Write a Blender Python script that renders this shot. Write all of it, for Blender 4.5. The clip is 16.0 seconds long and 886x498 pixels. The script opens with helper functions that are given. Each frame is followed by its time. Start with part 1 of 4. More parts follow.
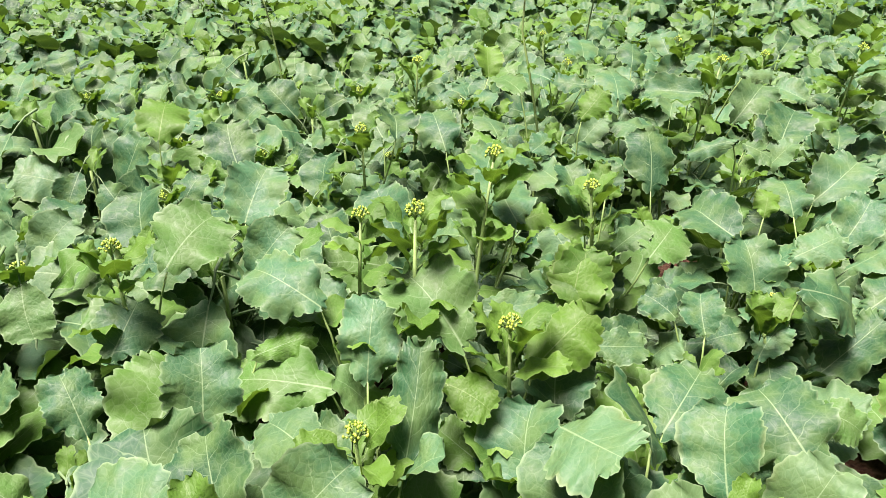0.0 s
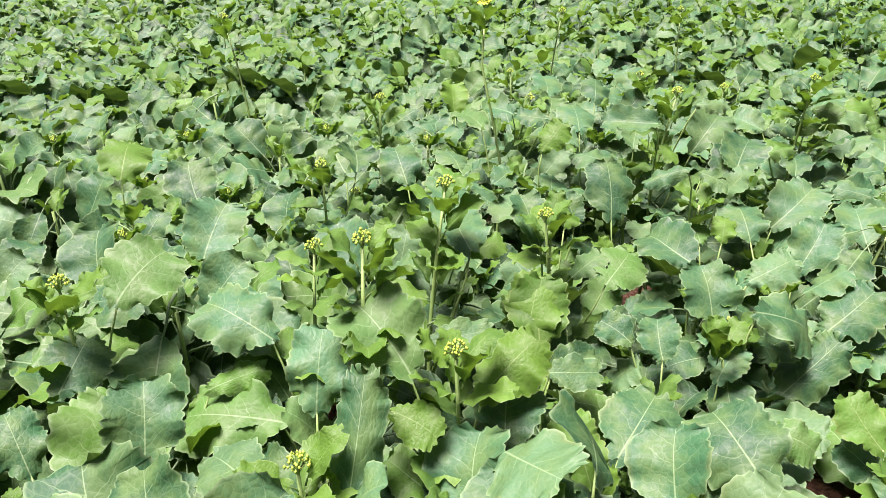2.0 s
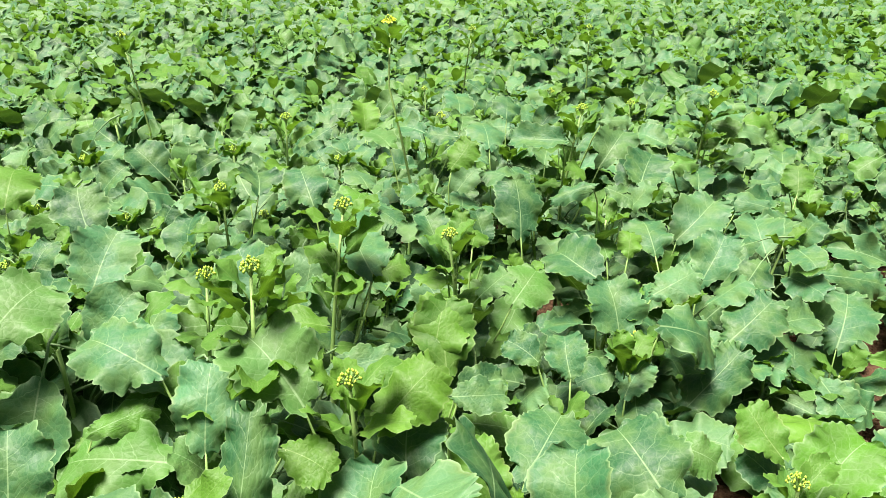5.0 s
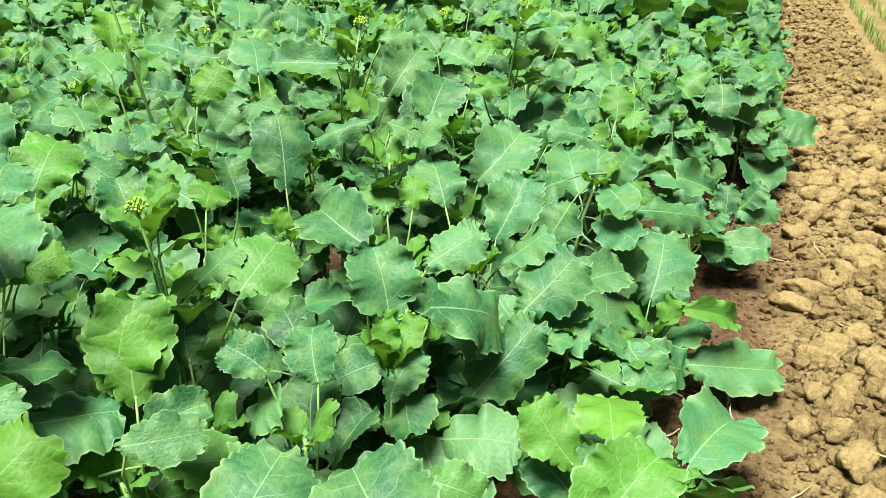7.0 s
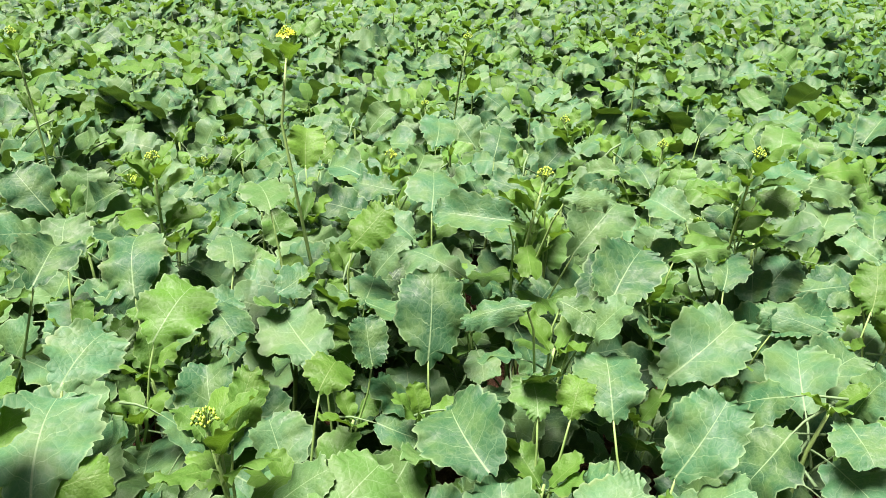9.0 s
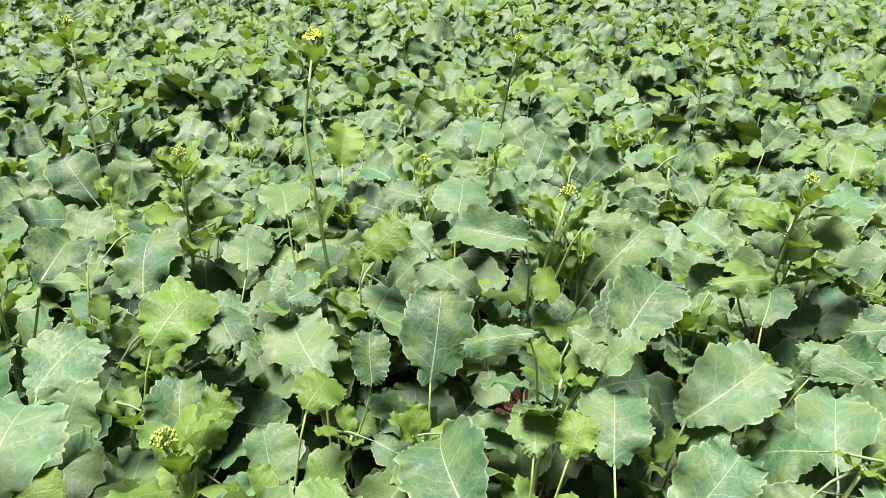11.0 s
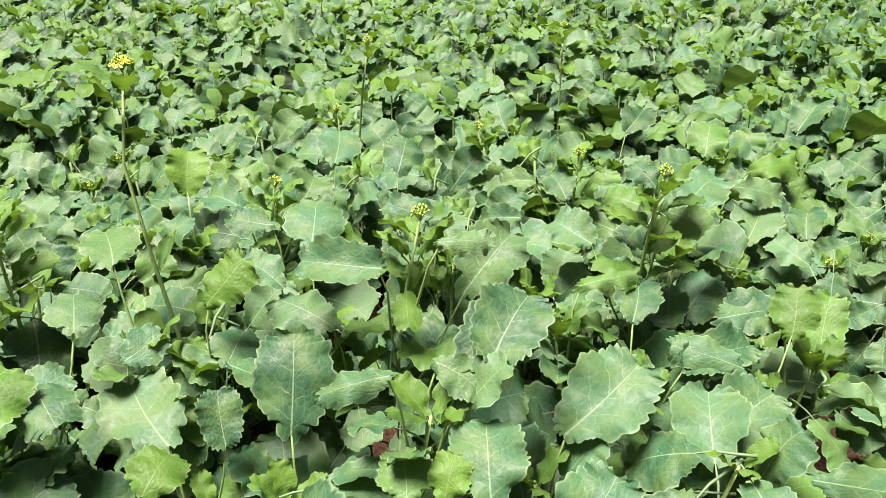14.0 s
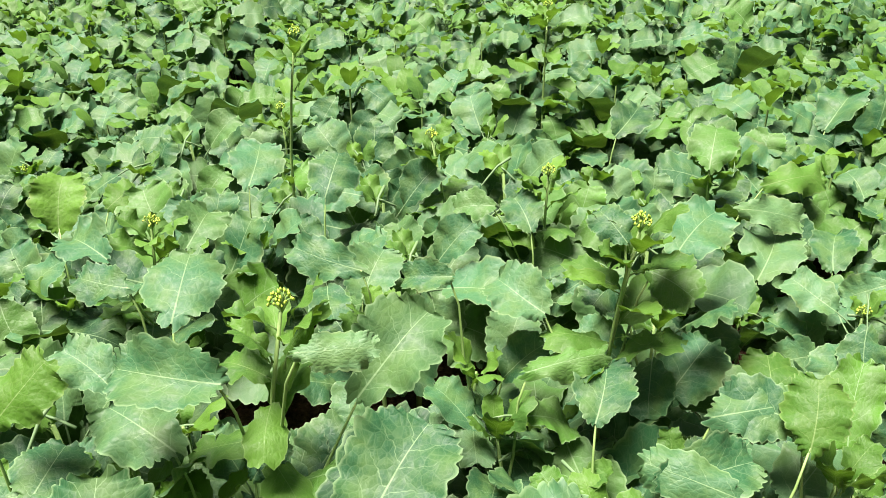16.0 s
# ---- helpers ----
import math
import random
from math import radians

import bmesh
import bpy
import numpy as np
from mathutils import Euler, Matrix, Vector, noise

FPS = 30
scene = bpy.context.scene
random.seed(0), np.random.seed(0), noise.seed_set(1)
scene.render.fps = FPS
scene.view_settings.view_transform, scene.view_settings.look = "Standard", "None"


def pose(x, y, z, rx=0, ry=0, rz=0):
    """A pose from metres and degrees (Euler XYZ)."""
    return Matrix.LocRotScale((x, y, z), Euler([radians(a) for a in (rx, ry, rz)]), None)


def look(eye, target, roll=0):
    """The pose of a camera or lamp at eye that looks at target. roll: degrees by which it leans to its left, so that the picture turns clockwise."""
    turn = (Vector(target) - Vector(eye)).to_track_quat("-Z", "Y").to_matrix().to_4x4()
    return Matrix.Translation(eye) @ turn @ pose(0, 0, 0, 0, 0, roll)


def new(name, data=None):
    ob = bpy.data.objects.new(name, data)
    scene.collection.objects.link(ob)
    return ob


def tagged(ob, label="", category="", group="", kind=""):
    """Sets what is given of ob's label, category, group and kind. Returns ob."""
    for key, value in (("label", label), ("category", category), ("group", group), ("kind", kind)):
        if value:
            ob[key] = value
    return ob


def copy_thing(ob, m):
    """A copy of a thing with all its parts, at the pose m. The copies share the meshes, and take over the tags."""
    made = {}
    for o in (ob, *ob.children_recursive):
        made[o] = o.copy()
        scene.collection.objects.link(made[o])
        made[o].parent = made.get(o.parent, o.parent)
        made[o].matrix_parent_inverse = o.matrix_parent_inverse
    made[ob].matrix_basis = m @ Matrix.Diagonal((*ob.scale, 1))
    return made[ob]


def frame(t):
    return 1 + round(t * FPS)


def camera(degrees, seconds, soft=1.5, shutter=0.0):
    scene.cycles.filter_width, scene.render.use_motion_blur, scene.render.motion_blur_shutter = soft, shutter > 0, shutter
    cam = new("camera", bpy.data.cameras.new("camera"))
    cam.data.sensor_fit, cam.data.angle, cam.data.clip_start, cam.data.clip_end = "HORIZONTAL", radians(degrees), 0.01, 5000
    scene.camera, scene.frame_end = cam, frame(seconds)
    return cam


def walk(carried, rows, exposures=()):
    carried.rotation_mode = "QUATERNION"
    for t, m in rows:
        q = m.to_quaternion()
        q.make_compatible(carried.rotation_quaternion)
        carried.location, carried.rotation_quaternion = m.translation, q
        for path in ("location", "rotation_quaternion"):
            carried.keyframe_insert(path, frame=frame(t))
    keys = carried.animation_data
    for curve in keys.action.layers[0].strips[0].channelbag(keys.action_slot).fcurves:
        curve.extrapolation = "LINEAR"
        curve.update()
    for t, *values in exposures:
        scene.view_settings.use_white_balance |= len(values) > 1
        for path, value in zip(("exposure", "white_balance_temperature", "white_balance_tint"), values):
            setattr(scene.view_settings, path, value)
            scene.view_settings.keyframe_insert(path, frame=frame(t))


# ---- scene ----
cam = camera(62.0, 16.0, soft=0.6)
PATH = [
    (0, (0.065, -0.021, 1.175), (0.005, 1.79, 0.329), 0.6),
    (0.5, (0.078, -0.034, 1.171), (0.052, 1.787, 0.344), 0.0),
    (1, (0.082, -0.044, 1.171), (0.091, 1.789, 0.371), 0.2),
    (1.5, (0.092, -0.044, 1.16), (0.068, 1.809, 0.407), 0.1),
    (2, (0.124, -0.032, 1.161), (0.103, 1.823, 0.413), -0.1),
    (2.5, (0.132, -0.02, 1.164), (0.146, 1.844, 0.439), 0.1),
    (3, (0.122, -0.02, 1.166), (0.17, 1.854, 0.469), 0.5),
    (3.2, (0.118, -0.022, 1.167), (0.169, 1.855, 0.477), 0.6),
    (5.3, (0.191, 0.002, 1.157), (0.428, 1.855, 0.441), 0.2),
    (5.5, (0.199, -0.005, 1.155), (0.505, 1.832, 0.426), 0.2),
    (6, (0.25, 0.024, 1.145), (0.732, 1.802, 0.368), 1.1),
    (6.5, (0.364, 0.161, 1.12), (0.92, 1.889, 0.28), 2.4),
    (7, (0.479, 0.329, 1.12), (0.975, 2.034, 0.201), 2.2),
    (7.5, (0.504, 0.412, 1.154), (0.81, 2.208, 0.329), 0.2),
    (8, (0.507, 0.463, 1.175), (0.683, 2.308, 0.424), 0.5),
    (8.5, (0.561, 0.558, 1.181), (0.613, 2.402, 0.41), 0.9),
    (9, (0.637, 0.664, 1.202), (0.551, 2.514, 0.445), 1.9),
    (9.2, (0.657, 0.691, 1.196), (0.524, 2.539, 0.443), 1.8),
    (11.3, (0.748, 0.748, 1.237), (0.455, 2.561, 0.445), 2.8),
    (11.5, (0.745, 0.749, 1.239), (0.445, 2.562, 0.45), 2.7),
    (12, (0.737, 0.765, 1.244), (0.42, 2.574, 0.453), 2.6),
    (12.5, (0.753, 0.785, 1.255), (0.449, 2.602, 0.478), 2.9),
    (13, (0.777, 0.808, 1.25), (0.486, 2.633, 0.485), 2.7),
    (13.5, (0.797, 0.823, 1.258), (0.636, 2.65, 0.46), 1.1),
    (14, (0.814, 0.874, 1.26), (0.808, 2.702, 0.449), 0.1),
    (14.5, (0.857, 1.0, 1.248), (0.887, 2.825, 0.431), 0.9),
    (15, (0.914, 1.131, 1.254), (0.886, 2.949, 0.42), 0.1),
    (15.5, (0.976, 1.233, 1.258), (0.908, 3.042, 0.407), -0.6),
    (16, (1.002, 1.3, 1.254), (0.94, 3.092, 0.368), -0.9),
]
EXPOSURES = [(0, 1.56, 6600, 37), (2, 1.56, 6500, 41), (3.2, 1.58, 6700, 29), (5.5, 1.58, 6800, 7), (6.5, 1.58, 6500, -4), (7.5, 1.58, 6500, -4), (8.5, 1.58, 6700, 12), (9.2, 1.58, 6600, 31), (12, 1.58, 6500, 48), (13, 1.58, 6500, 49), (14.5, 1.58, 6650, 27), (16, 1.58, 6650, 21)]
walk(cam, [(t, look(eye, target, roll)) for t, eye, target, roll in PATH], EXPOSURES)

# ---- world and light: hazy bright day, soft sun ----
SUN_AZ, SUN_EL = radians(-118), radians(76)   # azimuth from +y, clockwise positive
world = bpy.data.worlds.new("sky")
scene.world = world
world.use_nodes = True
wn, wl = world.node_tree.nodes, world.node_tree.links
sky = wn.new("ShaderNodeTexSky")
sky.sky_type, sky.sun_disc = "NISHITA", False
sky.sun_elevation, sky.sun_rotation = SUN_EL, SUN_AZ
sky.dust_density, sky.air_density, sky.ozone_density = 7.0, 1.0, 1.0
wl.new(sky.outputs[0], wn["Background"].inputs[0])
wn["Background"].inputs[1].default_value = 0.02
sun = new("sun", bpy.data.lights.new("sun", "SUN"))
sun.data.energy, sun.data.angle, sun.data.color = 5.0, radians(26), (1.0, 0.96, 0.9)
sun_dir = Vector((math.sin(SUN_AZ) * math.cos(SUN_EL), math.cos(SUN_AZ) * math.cos(SUN_EL), math.sin(SUN_EL)))
sun.matrix_world = look(sun_dir * 30, (0, 0, 0))


# ---- materials ----
class Nodes:
    """A short hand for node trees."""

    def __init__(self, name):
        self.mat = bpy.data.materials.new(name)
        self.mat.use_nodes = True
        self.n, self.l = self.mat.node_tree.nodes, self.mat.node_tree.links
        self.bsdf = self.n["Principled BSDF"]
        self.out = self.n["Material Output"]

    def put(self, socket, value):
        if isinstance(value, bpy.types.NodeSocket):
            self.l.new(value, socket)
        elif value is not None:
            socket.default_value = value

    def math(self, op, a, b=None, c=None, clamp=False):
        k = self.n.new("ShaderNodeMath")
        k.operation, k.use_clamp = op, clamp
        for i, v in enumerate((a, b, c)):
            self.put(k.inputs[i], v)
        return k.outputs[0]

    def noise(self, vec, scale, detail=3.0, rough=0.55):
        k = self.n.new("ShaderNodeTexNoise")
        self.put(k.inputs["Vector"], vec)
        k.inputs["Scale"].default_value, k.inputs["Detail"].default_value, k.inputs["Roughness"].default_value = scale, detail, rough
        return k.outputs["Fac"]

    def voronoi(self, vec, scale, feature="DISTANCE_TO_EDGE"):
        k = self.n.new("ShaderNodeTexVoronoi")
        k.feature = feature
        self.put(k.inputs["Vector"], vec)
        k.inputs["Scale"].default_value = scale
        return k.outputs["Distance"]

    def ramp(self, fac, stops):
        k = self.n.new("ShaderNodeValToRGB")
        e = k.color_ramp.elements
        while len(e) < len(stops):
            e.new(0.5)
        for el, (p, c) in zip(e, stops):
            el.position, el.color = p, (*c, 1)
        self.put(k.inputs[0], fac)
        return k.outputs[0]

    def mix(self, fac, a, b, mode="MIX"):
        k = self.n.new("ShaderNodeMix")
        k.data_type, k.blend_type = "RGBA", mode
        self.put(k.inputs[0], fac)
        self.put(k.inputs[6], (*a, 1) if isinstance(a, tuple) else a)
        self.put(k.inputs[7], (*b, 1) if isinstance(b, tuple) else b)
        return k.outputs[2]

    def range(self, v, a, b, c=0.0, d=1.0):
        k = self.n.new("ShaderNodeMapRange")
        k.interpolation_type = "SMOOTHSTEP"
        for i, x in enumerate((v, a, b, c, d)):
            self.put(k.inputs[i], x)
        return k.outputs[0]

    def bump(self, height, strength, distance):
        k = self.n.new("ShaderNodeBump")
        k.inputs["Strength"].default_value, k.inputs["Distance"].default_value = strength, distance
        self.put(k.inputs["Height"], height)
        return k.outputs[0]

    def coord(self, which="Object"):
        return self.n.new("ShaderNodeTexCoord").outputs[which]


def leaf_material(name, stops, vein, glow, rough=0.57, trans=0.13):
    """Brassica leaf: waxy face, pale pinnate veins, a quilted surface, some light through it."""
    m = Nodes(name)
    uv = m.n.new("ShaderNodeUVMap").outputs[0]
    sep = m.n.new("ShaderNodeSeparateXYZ")
    m.l.new(uv, sep.inputs[0])
    u = sep.outputs[0]
    side = m.math("SUBTRACT", sep.outputs[1], 0.5)
    a = m.math("ABSOLUTE", side)
    info = m.n.new("ShaderNodeObjectInfo").outputs["Random"]
    island = m.n.new("ShaderNodeNewGeometry").outputs["Random Per Island"]
    rnd = m.math("FRACT", m.math("ADD", info, island))
    rnd2 = m.math("FRACT", m.math("MULTIPLY", rnd, 7.31))
    shift = m.n.new("ShaderNodeCombineXYZ")
    m.put(shift.inputs[2], m.math("MULTIPLY", rnd, 40.0))
    add = m.n.new("ShaderNodeVectorMath")
    m.l.new(uv, add.inputs[0]), m.l.new(shift.outputs[0], add.inputs[1])
    p = add.outputs[0]
    wob = m.math("MULTIPLY", m.math("SUBTRACT", m.noise(p, 4.0, 3.0), 0.5), 0.20)
    # pinnate veins climb from the midrib towards the margin
    run = m.math("ADD", m.math("SUBTRACT", u, m.math("MULTIPLY", a, 0.62)), wob)
    run = m.math("ADD", run, m.math("MULTIPLY", m.math("SIGN", side), 0.035))
    tri = m.math("ABSOLUTE", m.math("SUBTRACT", m.math("FRACT", m.math("MULTIPLY", run, 4.6)), 0.5))
    lateral = m.math("MULTIPLY", m.range(tri, 0.0, 0.034, 1.0, 0.0), m.range(a, 0.05, 0.45, 1.0, 0.2))
    width = m.math("MULTIPLY_ADD", u, -0.011, 0.0145)
    mid = m.range(m.math("DIVIDE", a, width), 0.4, 1.3, 1.0, 0.0)
    cells = m.math("MAXIMUM", m.range(m.voronoi(p, 11.0), 0.0, 0.07, 1.0, 0.0), m.range(m.voronoi(p, 27.0), 0.0, 0.10, 0.6, 0.0))
    veins = m.math("MAXIMUM", mid, m.math("MAXIMUM", m.math("MULTIPLY", lateral, 0.75), m.math("MULTIPLY", cells, 0.22)))
    base = m.ramp(rnd, stops)
    base = m.mix(1.0, base, m.ramp(rnd2, [(0.0, (0.72, 0.78, 0.72)), (0.5, (1.0, 1.0, 1.0)), (1.0, (1.3, 1.22, 1.28))]), "MULTIPLY")
    patch = m.noise(p, 2.5, 4.0)
    base = m.mix(m.range(patch, 0.38, 0.68, 0.0, 0.75), base, glow)
    base = m.mix(m.math("MULTIPLY", veins, 0.75), base, vein)
    # faint bronze ageing at some margins, small pale specks
    edge = m.math("MULTIPLY", m.range(a, 0.40, 0.5), m.range(rnd2, 0.6, 1.0))
    base = m.mix(m.math("MULTIPLY", edge, 0.35), base, (0.19, 0.21, 0.07))
    specks = m.range(m.voronoi(p, 38.0, "F1"), 0.0, 0.12, 1.0, 0.0)
    base = m.mix(m.math("MULTIPLY", specks, m.range(rnd2, 0.3, 0.9, 0.0, 0.06)), base, (0.26, 0.30, 0.18))
    # a thin pale margin, with a bright edge highlight painted into its colour
    at = m.n.new("ShaderNodeAttribute")
    at.attribute_name = "rim"
    base = m.mix(m.range(at.outputs["Fac"], 0.92, 1.0, 0.0, 0.6), base, vein)
    b = m.bsdf
    m.put(b.inputs["Base Color"], base)
    m.put(b.inputs["Roughness"], m.range(m.noise(p, 12.0), 0.3, 0.7, rough - 0.07, rough + 0.1))
    b.inputs["Specular IOR Level"].default_value = 0.30
    # quilted between the veins: lower at the veins
    quilt = m.math("ADD", m.math("MULTIPLY", m.math("MULTIPLY", tri, m.range(a, 0.0, 0.3, 0.4, 1.0)), 0.45), m.math("MULTIPLY", m.voronoi(p, 11.0), 0.55))
    quilt = m.math("ADD", quilt, m.math("MULTIPLY", m.noise(p, 4.0, 3.0), 0.7))
    m.put(b.inputs["Normal"], m.bump(m.math("ADD", quilt, m.math("MULTIPLY", m.noise(p, 30.0, 2.0), 0.12)), 0.36, 0.006))
    t = m.n.new("ShaderNodeBsdfTranslucent")
    m.put(t.inputs[0], m.mix(0.7, base, (0.14, 0.30, 0.012)))
    mx = m.n.new("ShaderNodeMixShader")
    mx.inputs[0].default_value = trans
    m.l.new(b.outputs[0], mx.inputs[1]), m.l.new(t.outputs[0], mx.inputs[2])
    m.l.new(mx.outputs[0], m.out.inputs[0])
    return m.mat


LEAF = leaf_material("leaf_green", [(0.0, (0.011, 0.062, 0.020)), (0.25, (0.019, 0.092, 0.033)), (0.55, (0.038, 0.132, 0.052)), (0.80, (0.066, 0.154, 0.058)), (0.92, (0.048, 0.144, 0.022)), (1.0, (0.062, 0.186, 0.012))],
                     (0.19, 0.31, 0.14), (0.076, 0.158, 0.040))
YOUNG = leaf_material("leaf_young", [(0.0, (0.050, 0.150, 0.024)), (1.0, (0.084, 0.205, 0.018))], (0.18, 0.30, 0.09), (0.085, 0.20, 0.030), 0.55, 0.30)


def plain_material(name, a, b, scale, rough=0.6, bump=0.3, dist=0.002, spec=0.4):
    m = Nodes(name)
    p = m.coord()
    m.put(m.bsdf.inputs["Base Color"], m.mix(m.range(m.noise(p, scale, 5.0), 0.3, 0.7), a, b))
    m.bsdf.inputs["Roughness"].default_value = rough
    m.bsdf.inputs["Specular IOR Level"].default_value = spec
    m.put(m.bsdf.inputs["Normal"], m.bump(m.noise(p, scale * 4, 4.0), bump, dist))
    return m.mat


STEM = plain_material("stem_green", (0.17, 0.30, 0.08), (0.23, 0.37, 0.11), 30, 0.5)
BUD = plain_material("bud_green", (0.22, 0.38, 0.04), (0.36, 0.47, 0.05), 90, 0.5)
PETAL = plain_material("petal_yellow", (0.52, 0.62, 0.02), (0.58, 0.68, 0.03), 60, 0.5)
STRAW = plain_material("straw", (0.30, 0.235, 0.12), (0.40, 0.33, 0.19), 40, 0.7)
GRASS = plain_material("grass_blade", (0.15, 0.24, 0.05), (0.26, 0.33, 0.10), 8, 0.5)


def soil_material(name, dark, mid, light, mask=True, k=1.0):
    m = Nodes(name)
    p = m.coord("Object")
    big, fine = m.noise(p, 3.0 * (1 if mask else 0.25), 5.0), m.noise(p, 55.0 * k, 6.0, 0.7)
    base = m.mix(m.range(big, 0.3, 0.7), mid, light)
    base = m.mix(m.range(fine, 0.25, 0.6, 0.75, 0.0), base, dark)
    base = m.mix(m.range(m.noise(p, 190.0 * k, 3.0), 0.55, 0.8, 0.0, 0.35), base, (0.27, 0.205, 0.12))
    if mask:
        # damp red-brown loam by the crop, pale dry earth on the bund
        s = m.n.new("ShaderNodeSeparateXYZ")
        m.l.new(p, s.inputs[0])
        n = m.math("SUBTRACT", m.math("MULTIPLY", s.outputs[0], 0.8), m.math("MULTIPLY", s.outputs[1], 0.6))
        n = m.math("ADD", n, m.math("MULTIPLY", m.math("SUBTRACT", m.noise(p, 6.0, 4.0), 0.5), 0.25))
        damp = m.mix(m.range(fine, 0.3, 0.7), (0.045, 0.022, 0.012), (0.140, 0.082, 0.045))
        base = m.mix(m.range(n, 0.30, 0.62), damp, base)
    m.put(m.bsdf.inputs["Base Color"], base)
    m.bsdf.inputs["Roughness"].default_value = 0.95
    m.bsdf.inputs["Specular IOR Level"].default_value = 0.15
    h = m.math("ADD", m.math("MULTIPLY", fine, 0.5), m.math("MULTIPLY", m.noise(p, 16.0 * k, 5.0), 1.0))
    m.put(m.bsdf.inputs["Normal"], m.bump(h, 1.0, 0.035 if mask else 0.012))
    return m.mat


SOIL = soil_material("soil", (0.050, 0.027, 0.011), (0.195, 0.136, 0.058), (0.285, 0.206, 0.095))
CLOD = soil_material("clod_earth", (0.080, 0.047, 0.019), (0.235, 0.166, 0.072), (0.32, 0.232, 0.11), False, 0.12)


# ---- mesh helpers ----
def mesh_of(name, verts, faces, uvs=None, mats=(), smooth=True, rim=None):
    me = bpy.data.meshes.new(name)
    me.from_pydata(verts, [], faces)
    if uvs is not None:
        lay = me.uv_layers.new(name="UVMap")
        idx = np.empty(len(me.loops), np.int32)
        me.loops.foreach_get("vertex_index", idx)
        lay.data.foreach_set("uv", np.asarray(uvs, np.float32)[idx].ravel())
    for m in mats:
        me.materials.append(m)
    if smooth:
        me.polygons.foreach_set("use_smooth", np.ones(len(me.polygons), bool))
    if rim is not None:
        me.attributes.new("rim", "FLOAT", "POINT").data.foreach_set("value", np.asarray(rim, np.float32))
    me.update()
    return me


def part(name, data, parent, label=""):
    ob = new(name, data)
    ob.parent = parent
    return tagged(ob, label)


def tube(points, radii, sides=6):
    """Verts and faces of a round tapering tube along the points, closed at its end."""
    pts = [Vector(p) for p in points]
    verts, faces = [], []
    for i, p in enumerate(pts):
        d = (pts[min(i + 1, len(pts) - 1)] - pts[max(i - 1, 0)]).normalized()
        x = d.orthogonal().normalized() if i == 0 else (x - d * x.dot(d)).normalized()
        y = d.cross(x)
        for k in range(sides):
            a = 2 * math.pi * k / sides
            verts.append(p + (x * math.cos(a) + y * math.sin(a)) * radii[i])
    for i in range(len(pts) - 1):
        for k in range(sides):
            j = (k + 1) % sides
            faces.append((i * sides + k, i * sides + j, (i + 1) * sides + j, (i + 1) * sides + k))
    faces.append(tuple((len(pts) - 1) * sides + k for k in range(sides)))
    return verts, faces


